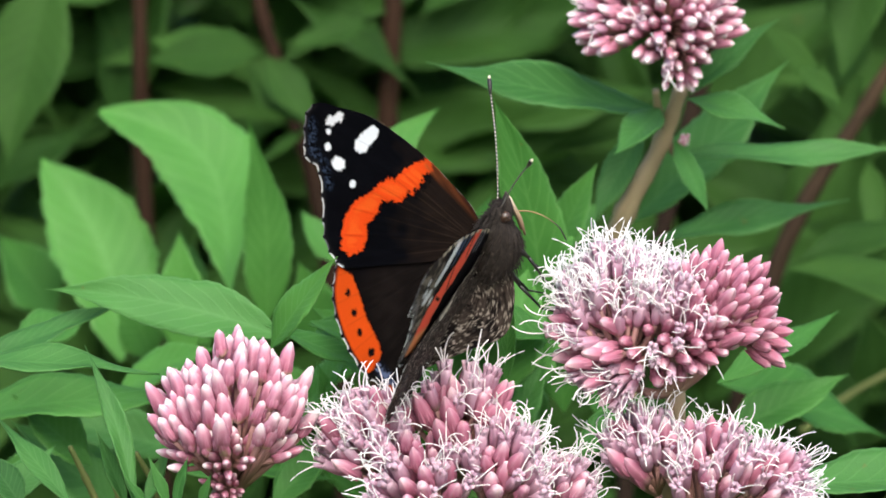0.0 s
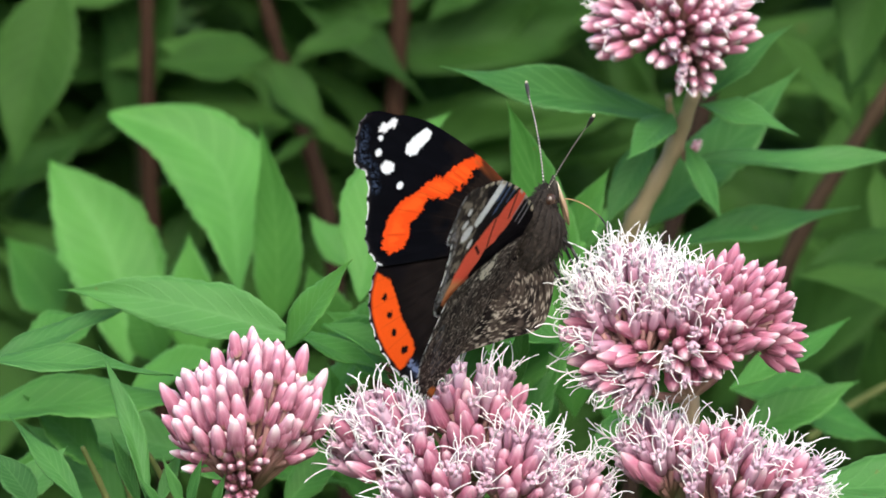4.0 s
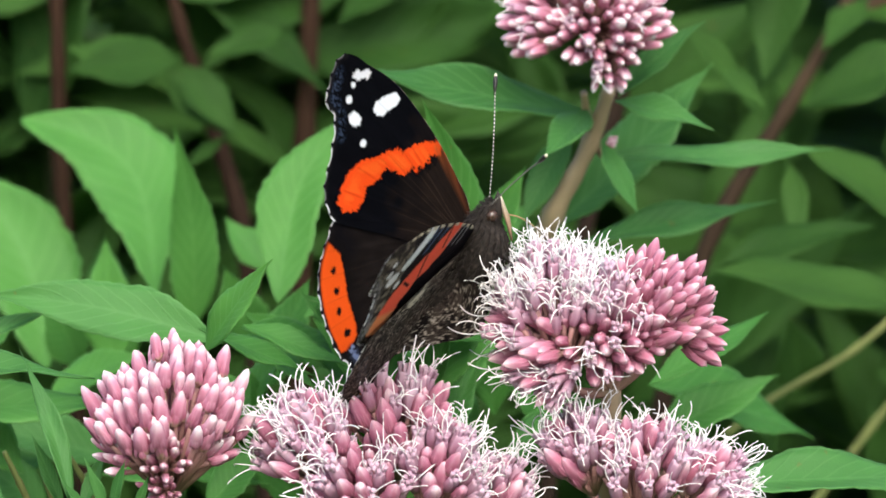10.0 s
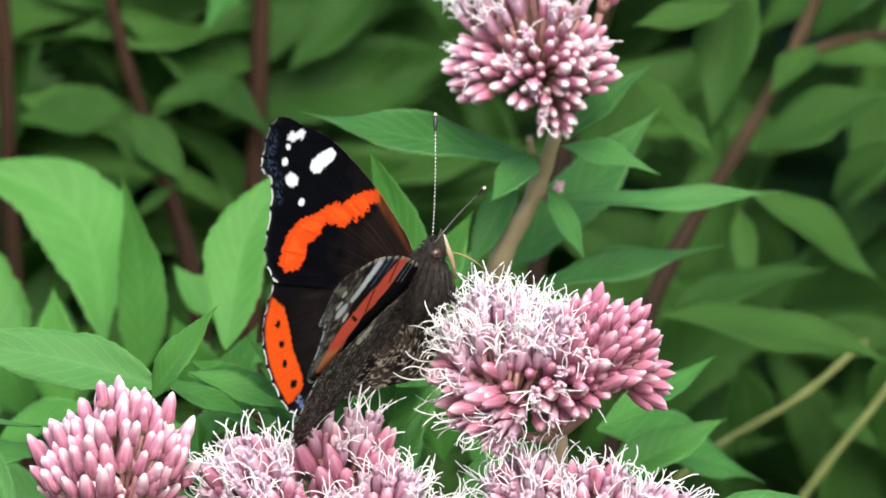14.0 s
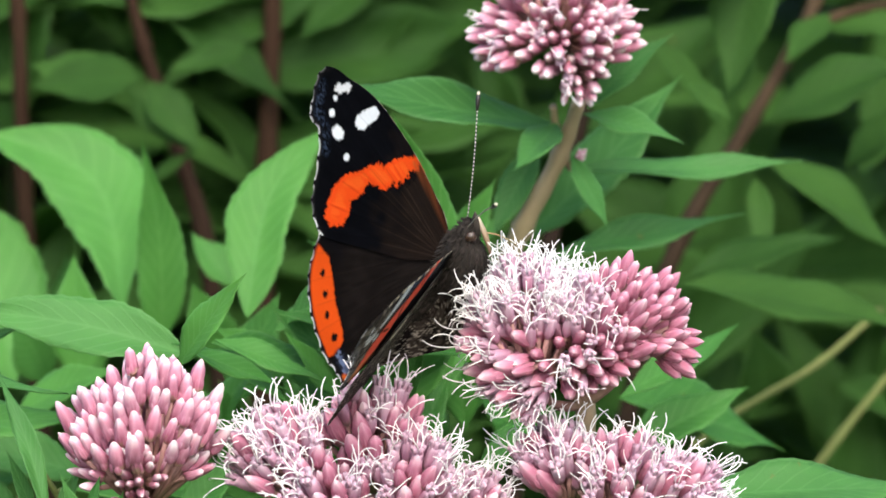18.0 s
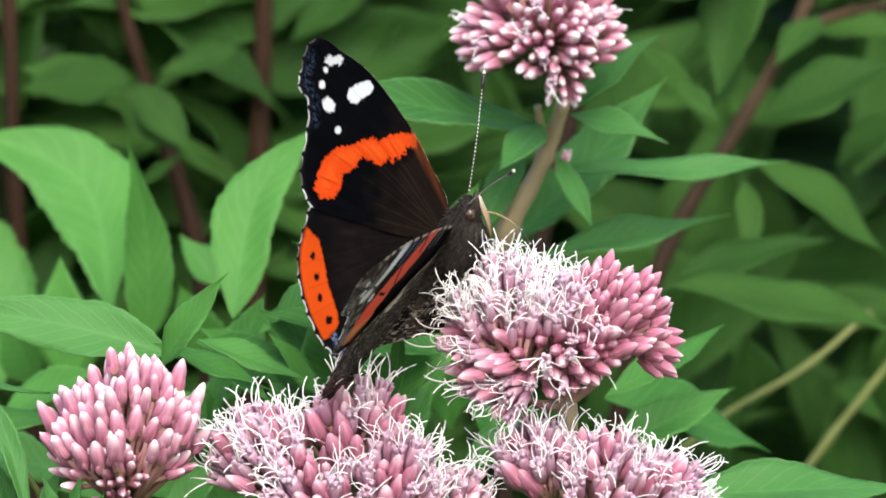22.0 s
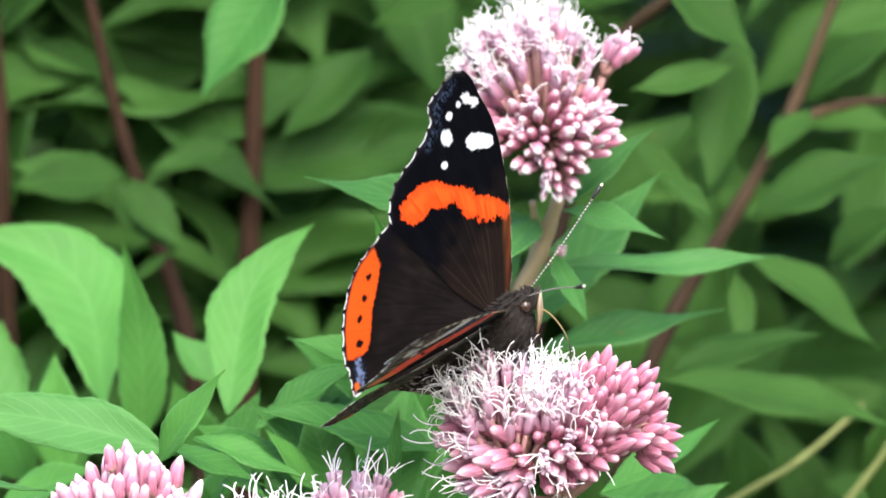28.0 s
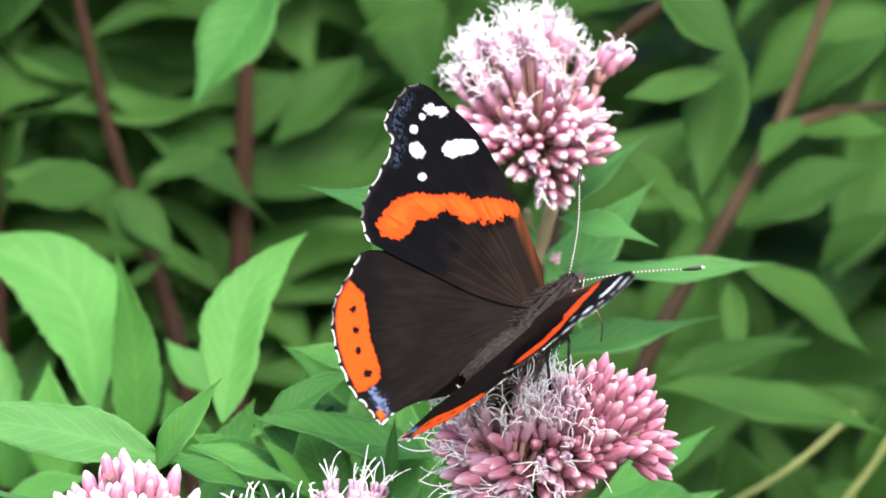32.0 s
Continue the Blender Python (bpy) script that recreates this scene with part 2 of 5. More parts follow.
def stem(parent, points, r0, r1, mat, label="", name="stem"):
    """A slightly knobbly stem through points in the blooms' frame (mm radii)."""
    path = smooth_path([parent.matrix_basis.inverted() @ at(*p) for p in points], 8)
    n = len(path)
    radii = [(r0 + (r1 - r0) * i / (n - 1)) / 1000 * (1 + 0.06 * math.sin(i * 1.7) + (0.18 if i % 8 == 0 and 0 < i < n - 1 else 0)) for i in range(n)]
    return part(name, merged(name, [tube(path, radii, 10)]), mat, parent, label)


RND = random.Random(7)


def leaf_mesh(length, width, droop=0.05, fold=0.22, teeth=11, wave=0.028, seed=0, long=56, wide=9, peak=0.42, hook=0.0, bow=0.0, taper=3.0):
    """A lance-shaped blade, widest at peak, bowed sideways, toothed, folded along the midrib, both faces, along +X with its face to +Z."""
    rnd = random.Random(seed)
    ph = [rnd.uniform(0, 6.28) for _ in range(4)]
    skew = rnd.uniform(-0.03, 0.03)
    lumps = [rnd.uniform(0, 6.28) for _ in range(6)]
    top, uv = [], []
    for i in range(long + 1):
        u = i / long
        w = width / 2 * ((u / peak) ** (taper * peak) * (max(0.0, 1 - u) / (1 - peak)) ** (taper * (1 - peak)) + 0.04 * (1 - u))
        bend = -droop * length * (u - 0.15) ** 2 * 1.4
        row, ruv = [], []
        for k in range(wide + 1):
            v = k / wide * 2 - 1
            edge = abs(v)
            tooth = 0.0
            if edge > 0.99 and 0.12 < u < 0.93:
                tooth = (1 - (u * teeth * 2 + ph[0]) % 1.0) * 0.055 * width / 2 * (0.4 + math.sin(math.pi * u))
            uneven = 1 + edge * sum(g * math.sin(f * u + lumps[j + (3 if v > 0 else 0)]) for j, (f, g) in enumerate(((13, 0.035), (29, 0.022), (53, 0.016))))
            y = v * w * uneven + math.copysign(tooth, v) + (skew + bow) * length * math.sin(math.pi * u) + hook * length * (max(0.0, u - 0.5) ** 2 * 2 - 0.5 * u * u)
            z = bend + fold * abs(v) * w - 0.12 * fold * width * (1 - edge) * 0.3
            z += wave * length * math.sin(u * 9 + ph[1 if v > 0 else 2]) * v * v * math.sin(math.pi * u)
            z += 0.006 * width * math.sin((u - 0.2 * edge) * 11 * math.pi * 2) * edge * (1 - edge) * 2
            row.append((u * length, y, z))
            ruv.append((u, k / wide))
        top.append(row)
        uv.append(ruv)
    top = np.array(top)
    thick = 0.00022
    pts = np.concatenate([top, top[:, ::-1] - (0, 0, thick)], 1)
    uv = np.concatenate([np.array(uv), np.array(uv)[:, ::-1]], 1)
    return from_grid("leaf", pts, uv, closed=True)


def leaf_pose(base, tip, roll):
    """Along base to tip, its face turned up and towards the viewer, then rolled about its length."""
    x = (tip - base).normalized()
    face = (BLOOMS.to_3x3() @ Vector((0, -0.75, 0.66)))
    z = (face - x * face.dot(x)).normalized()
    y = z.cross(x)
    m = Matrix((x, y, z)).transposed().to_4x4()
    m.translation = base
    return m @ Matrix.Rotation(radians(roll), 4, "X")


LEAF_SEED = [0]


def leaf(plant, base, tip, width, roll, droop, mat=None, label="", fold=0.28, peak=0.42, hook=0.0, bow=0.0, taper=3.0):
    """One blade of a plant, from base to tip in the blooms' frame, width in mm."""
    LEAF_SEED[0] += 1
    b, e = at(*base), at(*tip)
    length = (e - b).length
    me = leaf_mesh(length, width / 1000, droop, fold, seed=LEAF_SEED[0], teeth=int(5 + length * 90), peak=peak, hook=hook, bow=bow, taper=taper)
    # blades farther back take the darker green with shade in its colour
    default = LEAF_SHADED if base[1] > 150 or (plant == back_plant_right and base[1] > 126) else LEAF_FRESH if base[1] > 36 and plant != top_plant else LEAF_DEEP
    m = leaf_pose(b, e, roll)
    # the blade's own bend would carry its tip down: turn it so that the tip stays in place
    tipv = Vector((length, 0, -droop * length * 0.85 ** 2 * 1.4))
    m = m @ Matrix.Rotation(-math.atan2(-tipv.z, tipv.x), 4, "Y")
    return part("leaf", me, mat or default, plant, label, plant.matrix_basis.inverted() @ m)

# ---- ground ----
def build_ground():
    n, half = 48, 60.0
    pts = [[(half * (abs(a) ** 2.2) * (1 if a > 0 else -1), half * (abs(b) ** 2.2) * (1 if b > 0 else -1), 0.0) for a in np.linspace(-1, 1, n)] for b in np.linspace(-1, 1, n)]
    pts = np.array(pts)
    for row in pts:
        for p in row:
            p[2] = 0.05 * noise.noise(Vector((p[0] * 1.3, p[1] * 1.3, 0))) - 0.03
    me = from_grid("ground", pts)
    tagged(part("ground", me, SOIL), "dark moist soil under dense herb growth", "ground", kind="structure")


build_ground()


# ---- flower heads ----
def lathe(profile, sides, ridge=0.0, ridges=5, twist=0.0):
    """Points, faces, uvs of a turned body along +Z: profile of (z, radius) in mm."""
    pts, uv = [], []
    n = len(profile)
    for i, (z, r) in enumerate(profile):
        for k in range(sides):
            w = 2 * math.pi * k / sides + twist * i
            rr = r * (1 + ridge * math.cos(ridges * w))
            pts.append((rr * math.cos(w) / 1000, rr * math.sin(w) / 1000, z / 1000))
            uv.append((i / (n - 1), k / sides))
    faces = [[i * sides + k, i * sides + (k + 1) % sides, (i + 1) * sides + (k + 1) % sides, (i + 1) * sides + k] for i in range(n - 1) for k in range(sides)]
    faces += [list(range(sides))[::-1], [(n - 1) * sides + k for k in range(sides)]]
    return np.array(pts), faces, np.array(uv)


def bract(z0, length, radius, width, angle):
    """One slim scale lying on the bud."""
    pts, uv = [], []
    for i in range(5):
        u = i / 4
        w = width * math.sin(math.pi * (0.15 + 0.8 * u)) / 2
        r = radius * (1.05 + 0.1 * math.sin(math.pi * u)) * (1 - 0.25 * u * u)
        for s in (-1, 0, 1):
            a = angle + s * w / radius
            rr = r + (0.12 if s == 0 else 0)
            pts.append((rr * math.cos(a) / 1000, rr * math.sin(a) / 1000, (z0 + length * u) / 1000))
            uv.append((0.15 + 0.5 * u, 0.5 + s * 0.2))
    faces = [[i * 3 + k, i * 3 + k + 1, i * 3 + k + 4, i * 3 + k + 3] for i in range(4) for k in range(2)]
    return np.array(pts), faces, np.array(uv)


def bud_mesh(seed, fat=1.0, tip=0.16, scales=7):
    rnd = random.Random(seed)
    L, r = 5.0 * rnd.uniform(0.92, 1.08), 0.92 * fat
    prof = [(0, 0.32), (0.35, 0.62 * r), (1.1, 0.9 * r), (2.2, 1.0 * r), (3.2, 0.99 * r), (4.0, 0.88 * r), (4.5, 0.68 * r), (0.97 * L + 0.05, 1.6 * tip), (1.0 * L + 0.3, 0.4 * tip)]
    bits = [lathe(prof, 10, 0.05, 5, rnd.uniform(-0.06, 0.06))]
    for k in range(scales):
        bits.append(bract(rnd.uniform(0.2, 1.5), rnd.uniform(1.8, 3.0), r * 0.98, 1.0, k * 6.283 / scales + rnd.uniform(-0.3, 0.3)))
    return merged("bud", bits)


def floret_mesh(seed):
    """An opened head: a ribbed cup out of which a few flared tubes stand."""
    rnd = random.Random(seed)
    bits = [lathe([(0, 0.32), (0.5, 0.7), (1.4, 0.95), (2.8, 1.0), (3.7, 0.9), (4.2, 0.86)], 10, 0.08, 5)]
    for k in range(5):
        a, lean = k * 1.257 + rnd.uniform(-0.3, 0.3), rnd.uniform(0.02, 0.2)
        base = Vector((0.4 * math.cos(a), 0.4 * math.sin(a), 2.6)) / 1000
        d = Vector((math.cos(a) * lean, math.sin(a) * lean, 1))
        path = [base + d * s / 1000 for s in (0, 1.2, 2.2, rnd.uniform(2.5, 3.1))]
        pts, faces, uv = tube(path, [0.00028, 0.0003, 0.00036, 0.00042], 5)
        uv[:, 0] = 0.55 + 0.45 * uv[:, 0]
        bits.append((pts, faces, uv))
    return merged("open_floret", bits)


def style_mesh(seed, count=7):
    """Curled threads that stand out of an opened head."""
    rnd = random.Random(seed)
    bits = []
    for k in range(count):
        a, lean = rnd.uniform(0, 6.283), rnd.uniform(0.2, 1.0)
        p = Vector((0.3 * math.cos(a), 0.3 * math.sin(a), 4.6)) / 1000
        d = Vector((math.cos(a) * lean, math.sin(a) * lean, 1)).normalized()
        axis = Vector((rnd.uniform(-1, 1), rnd.uniform(-1, 1), rnd.uniform(-0.4, 0.4))).normalized()
        curl = rnd.uniform(0.08, 0.42)
        length = rnd.uniform(3.2, 6.2) / 1000
        path = [p]
        for i in range(7):
            d = (Matrix.Rotation(curl * (0.3 + i / 6), 3, axis) @ d).normalized()
            path.append(path[-1] + d * length / 7)
        bits.append(tube(path, [0.00009, 0.0001, 0.0001, 0.0001, 0.000095, 0.00009, 0.000085, 0.00007], 4))
    return merged("style_tuft", bits)


BUDS = [bud_mesh(i, f, tp) for i, (f, tp) in enumerate([(1.08, 0.26), (0.94, 0.2), (1.2, 0.32), (1.02, 0.26)])]
for me in BUDS:
    me.materials.append(BUD)
RIPE = [bud_mesh(i + 20, f, tp) for i, (f, tp) in enumerate([(1.16, 0.22), (1.04, 0.18), (1.26, 0.28)])]
for me in RIPE:
    me.materials.append(BUD_RIPE)
FLORETS = [floret_mesh(i) for i in range(3)]
for me in FLORETS:
    me.materials.append(BUD_OLD)
TUFTS = [style_mesh(i, c) for i, c in enumerate((3, 5, 4, 6, 3, 5))]
for me in TUFTS:
    me.materials.append(STYLE)


def align_z(p, d, spin, s):
    q = d.to_track_quat("Z", "Y").to_matrix().to_4x4()
    return Matrix.Translation(p) @ q @ Matrix.Rotation(spin, 4, "Z") @ Matrix.Diagonal((s[0], s[0], s[1], 1))


def flower_head(plant, foot, lobes, label, seed):
    """A branched head: from its foot a stalk goes to each lobe, which carries a dome of buds and opened florets.
    A lobe: centre, radius, the way that it faces, spread in degrees, count, share opened, size, bud meshes."""
    rnd = random.Random(seed)
    inv = plant.matrix_basis.inverted()
    turn = BLOOMS.to_3x3()
    bits, pieces = [], []
    f = at(*foot)
    for centre, radius, way, spread, count, opened, size, kinds in lobes:
        axis = (turn @ Vector(way)).normalized()
        c = at(*centre)
        r = radius / 1000
        root = c - axis * r * 1.05
        mid = (f + root) / 2 + Vector((0, 0, -0.0012))
        bits.append(tube(smooth_path([inv @ f, inv @ mid, inv @ root], 4), [0.0008] * 5 + [0.0006] * 4, 7))
        side = axis.orthogonal().normalized()
        side2 = axis.cross(side)
        for k in range(count):
            z = 1 - (1 - math.cos(radians(spread))) * (k + 0.5) / count
            a = k * 2.39996 + rnd.uniform(-0.25, 0.25)
            s = math.sqrt(max(0, 1 - z * z))
            d = axis * z + (side * math.cos(a) + side2 * math.sin(a)) * s
            depth = rnd.choice((1.04, 1.0, 0.96, 0.9, 0.82, 0.7))
            tip = c + d * r * depth * rnd.uniform(0.95, 1.06)
            way_out = (tip - root + axis * r * 0.25 + Vector([rnd.uniform(-0.2, 0.2) * r for _ in range(3)])).normalized()
            is_open = rnd.random() < opened
            sc = size * rnd.uniform(0.85, 1.12)
            grow = sc * rnd.uniform(0.9, 1.12)
            low = tip - way_out * 0.005 * grow
            m = inv @ align_z(low, way_out, rnd.uniform(0, 6.28), (sc, grow))
            pieces.append((m, is_open, kinds, opened > 0.94))
            bits.append(tube([inv @ root, inv @ ((root * 0.45 + low * 0.55) + axis * -0.0003), inv @ low], [0.0005, 0.00042, 0.0004], 5))
    head = part("flower_head", merged("flower_head", bits), STALK, plant, label)
    for m, is_open, kinds, lush in pieces:
        if is_open:
            part("open_floret", rnd.choice(FLORETS), None, head, m=m)
            part("style_tuft", rnd.choice(TUFTS), None, head, m=m)
            if lush:
                part("style_tuft", rnd.choice(TUFTS), None, head, m=m @ Matrix.Rotation(2.2, 4, "Z"))
        else:
            part("bud", rnd.choice(kinds), None, head, m=m)
    return head


def plant_thing(label, foot_x, foot_y, group="flowering plants"):
    return thing("flowering_plant", label, "plant", group, Matrix.Translation((foot_x, foot_y, 0)))


bud_plant = plant_thing("green herb with a tight head of pale-tipped pink buds", -0.03, 0.09)
main_plant = plant_thing("green herb with broad pink heads and fuzzy white threads", 0.03, 0.1)
top_plant = plant_thing("tall green herb with a half-open pink head on a pale stem", 0.02, 0.16)

flower_head(bud_plant, (-27, 2, -36), [
    ((-25.4, 0, -23.8), 11.6, (0.0, -0.3, 1), 90, 112, 0.0, 0.96, BUDS),
    ((-25.0, 0, -25.5), 8.0, (0.0, -0.5, 1), 80, 30, 0.0, 0.95, BUDS),
    ((-31.0, -1, -28.5), 5.0, (-0.8, -0.5, 0.5), 70, 16, 0.0, 0.72, BUDS),
    ((-26.0, -4, -29.5), 4.5, (0.0, -0.9, 0.3), 75, 18, 0.0, 0.6, BUDS),
    ((-26.6, -2, -34.0), 3.2, (-0.1, -0.9, 0.1), 85, 20, 0.0, 0.4, RIPE),
    ((-19.8, 0, -28.8), 4.5, (0.8, -0.3, 0.6), 60, 12, 0.0, 0.75, BUDS)], "tight head of closed pink buds with pale tips", 1)
flower_head(main_plant, (37.0, 3, -20.5), [
    ((43.8, -4, -7.8), 8.0, (0.55, -0.45, 0.65), 86, 68, 0.0, 0.79, RIPE),
    ((41.5, -5, -11.0), 6.2, (0.4, -0.8, 0.2), 70, 24, 0.1, 0.8, RIPE),
    ((49.0, -1, -13.0), 4.6, (0.9, -0.3, -0.2), 60, 14, 0.0, 0.86, RIPE),
    ((28.8, -2, -9.3), 9.2, (-0.1, -0.25, 1), 74, 58, 0.96, 0.92, RIPE),
    ((25.8, -2, -14.0), 7.0, (-0.92, -0.35, -0.05), 78, 34, 0.55, 0.98, RIPE),
    ((32.0, -3, -14.0), 7.2, (-0.15, -0.9, -0.1), 72, 15, 0.4, 0.9, RIPE),
    ((37.8, -5, -14.2), 5.4, (0.25, -0.9, -0.15), 75, 17, 0.45, 0.82, RIPE),
    ((35.5, -4, -8.2), 6.0, (0.05, -0.6, 0.8), 70, 18, 0.9, 0.9, RIPE),
    ((29.5, -2, -18.0), 5.0, (-0.6, -0.5, -0.5), 60, 12, 0.3, 0.9, RIPE)], "domed pink head, one side open with white threads, the other in bud", 2)
flower_head(main_plant, (6, 8, -48), [
    ((-5.6, 0, -27.5), 7.8, (-0.45, -0.35, 0.8), 85, 46, 0.55, 1.0, RIPE),
    ((7.0, 2, -24.6), 8.2, (0.05, -0.3, 1), 80, 48, 0.25, 1.05, RIPE),
    ((13.0, -3, -32.0), 7.5, (0.25, -0.55, 0.8), 80, 40, 0.65, 0.95, RIPE),
    ((1.0, -4, -34.5), 8.0, (-0.2, -0.7, 0.6), 80, 36, 0.6, 1.0, RIPE),
    ((21.5, 0, -34.0), 5.0, (0.4, -0.4, 0.8), 70, 16, 0.8, 0.9, RIPE)], "broad dusky pink head, partly open with white threads", 3)
flower_head(main_plant, (40, 8, -48), [
    ((32.5, 1, -29.0), 6.5, (-0.3, -0.3, 0.9), 80, 26, 0.75, 0.95, RIPE),
    ((41.5, -2, -32.0), 8.0, (0.1, -0.5, 0.9), 80, 40, 0.75, 0.92, RIPE),
    ((51.0, 0, -33.5), 6.0, (0.6, -0.4, 0.6), 75, 24, 0.8, 0.9, RIPE)], "fully opened pale pink head thick with white threads", 4)
flower_head(top_plant, (39.1, 60, 25.3), [
    ((34.5, 55, 41.5), 10.5, (-0.15, -0.2, 1), 85, 84, 0.95, 0.74, BUDS),
    ((28.8, 53, 33.4), 6.8, (-0.8, -0.5, 0.1), 78, 38, 0.06, 0.76, BUDS),
    ((41.8, 54, 35.0), 6.6, (0.6, -0.45, 0.4), 85, 40, 0.06, 0.75, BUDS),
    ((36.5, 50, 33.5), 7.8, (0.0, -0.95, 0.1), 80, 44, 0.12, 0.77, BUDS),
    ((38.2, 53, 28.0), 5.2, (0.1, -0.8, -0.2), 80, 26, 0.0, 0.6, BUDS),
    ((47.5, 56, 45.0), 3.8, (0.5, -0.2, 0.85), 60, 8, 0.1, 0.74, BUDS)], "loose pink head, its crown open and white, buds below", 5)

flower_head(top_plant, (37.7, 70, 15.1), [((39.5, 68, 15.9), 1.2, (0.6, -0.6, 0.4), 80, 7, 0.0, 0.3, BUDS)], "tiny pinkish bud cluster at the stem joint", 6)

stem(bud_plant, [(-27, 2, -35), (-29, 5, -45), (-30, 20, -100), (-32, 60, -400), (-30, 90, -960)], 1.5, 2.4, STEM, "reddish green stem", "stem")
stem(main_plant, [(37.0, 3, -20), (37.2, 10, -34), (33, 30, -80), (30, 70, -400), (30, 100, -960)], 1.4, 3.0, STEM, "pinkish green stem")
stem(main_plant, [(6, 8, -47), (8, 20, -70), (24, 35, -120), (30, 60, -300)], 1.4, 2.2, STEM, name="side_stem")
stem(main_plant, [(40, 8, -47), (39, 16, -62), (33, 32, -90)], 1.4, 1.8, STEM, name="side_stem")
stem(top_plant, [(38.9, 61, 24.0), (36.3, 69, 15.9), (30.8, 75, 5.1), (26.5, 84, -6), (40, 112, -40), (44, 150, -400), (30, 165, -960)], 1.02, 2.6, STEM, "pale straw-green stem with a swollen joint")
stem(top_plant, [(35.0, 62, 23.2), (35.5, 65, 20.3), (36.8, 68, 16.9)], 0.55, 0.7, STEM, name="side_stem")

# ---- leaves of the near plants and of the herbs behind them ----
back_plant_left = thing("herb_plant", "leafy green herb with reddish brown stems in the shade", "plant", "herbs behind", Matrix.Translation((-0.02, 0.24, 0)))
back_plant_right = thing("herb_plant", "leafy green herb on a slanting brown stem in the shade", "plant", "herbs behind", Matrix.Translation((0.06, 0.2, 0)))

leaf(bud_plant, (-20.8, 14, -15.0), (-11.1, 4, -1.7), 5.4, 6, 0.05, LEAF_FRESH, peak=0.42)
leaf(bud_plant, (-18.4, 25, -13.7), (-54.1, 30, -6.8), 8.6, -16, 0.1, LEAF_DEEP, peak=0.42, bow=-0.05)
leaf(bud_plant, (-62.9, -4, -16.6), (-36.3, 8, -18.5), 5.2, -12, 0.05)
leaf(bud_plant, (-63.9, 30, -17.2), (-43.6, 34, -8.8), 4.9, -8, 0.05)
leaf(bud_plant, (-68.4, 45, -25.9), (-32.8, 40, -22.7), 9.2, -10, 0.06)
leaf(bud_plant, (-38.8, -5, -37.1), (-46.6, 2, -14.4), 2.9, 8, 0.06)
leaf(bud_plant, (-48.0, 0, -37.3), (-59.9, 10, -24.5), 3.2, 5, 0.06)
leaf(bud_plant, (-56.2, 15, -37.9), (-63.1, 20, -30.0), 4.9, 5, 0.06)
leaf(bud_plant, (-21.7, 20, -11.6), (-4.8, 30, -18.7), 4.2, -8, 0.06, LEAF_FRESH)
leaf(bud_plant, (-36.4, 40, -33.1), (-11.8, 50, -35.0), 7.5, -10, 0.08)
holed = leaf(main_plant, (45.2, 70, -20.6), (71.2, 88, -29.3), 11.9, -6, 0.08, LEAF_FRESH)
spot_at = holed.matrix_basis.inverted() @ main_plant.matrix_basis.inverted() @ at(57.5, 79, -24.3)
part("spot", merged("spot", [tube([Vector((-0.0009, 0, 0)), Vector((-0.0004, 0, 0)), Vector((0.0004, 0.0001, 0)), Vector((0.0009, 0, 0))], [0.0002, 0.0007, 0.0006, 0.0002], 9)]), STEM_BROWN, holed, "dark brown eaten spot", Matrix.Translation((spot_at.x, spot_at.y, 0.0)) @ Matrix.Diagonal((1, 1, 4, 1)))
leaf(main_plant, (51.9, 15, -34.1), (88.5, 30, -33.4), 8.9, -9, 0.10)
leaf(main_plant, (44.1, 45, -20.1), (62.7, 62, -9.6), 4.7, 6, 0.05)
leaf(main_plant, (-15.2, 45, -12.6), (-5.0, 30, -20.5), 5.0, -8, 0.08)
leaf(main_plant, (-16.1, 40, -11.7), (8.1, 55, -19.5), 6.6, -9, 0.08, LEAF_FRESH)
leaf(main_plant, (-6.9, 60, -10.2), (8.5, 70, -4.3), 5.9, -8, 0.08, LEAF_FRESH)
leaf(main_plant, (13.1, 50, -19.5), (20.1, 60, -3.6), 4.6, 8, 0.10, LEAF_FRESH)
leaf(main_plant, (14.3, 65, -9.5), (-1.8, 60, 3.3), 5.1, -5, 0.06, LEAF_FRESH)
leaf(top_plant, (36.0, 66, 20.2), (0.9, 49, 27.0), 7.8, -2, -0.08)
leaf(main_plant, (17.5, 58, -19.1), (10.7, 42, 21.7), 8.6, 6, -0.05, LEAF_FRESH, peak=0.5, bow=-0.06)
leaf(main_plant, (-11.1, 75, -8.2), (2.3, 83, 20.7), 9.6, 0, -0.08, LEAF_FRESH, peak=0.45, bow=0.12, hook=-0.35, taper=2.1)
leaf(back_plant_left, (-24.6, 105, -12.4), (-27.5, 95, 20.0), 7.4, -4, 0.03, LEAF_FRESH, peak=0.36, bow=-0.02, fold=0.3)
leaf(back_plant_left, (-30.6, 112, -7.7), (-52.3, 130, 20.9), 15.5, 0, -0.1, LEAF_FRESH, peak=0.62, hook=0.6, bow=-0.17, taper=2.0)
leaf(back_plant_left, (-48.5, 126, -19.1), (-62.3, 138, 13.3), 15.5, 0, -0.06, LEAF_FRESH, peak=0.5, bow=-0.09, taper=2.2)
leaf(back_plant_left, (-38.8, 150, -10.3), (-40.4, 148, 1.8), 6.4, 2, 0.05)
leaf(back_plant_left, (-28.3, 170, 31.1), (-47.7, 176, 29.9), 9.0, -10, -0.08)
leaf(back_plant_left, (-23.5, 180, 32.3), (-10.0, 185, 36.2), 3.9, -5, 0.05)
leaf(back_plant_left, (-27.4, 172, 30.6), (-18.4, 168, 18.9), 6.5, 8, -0.08)
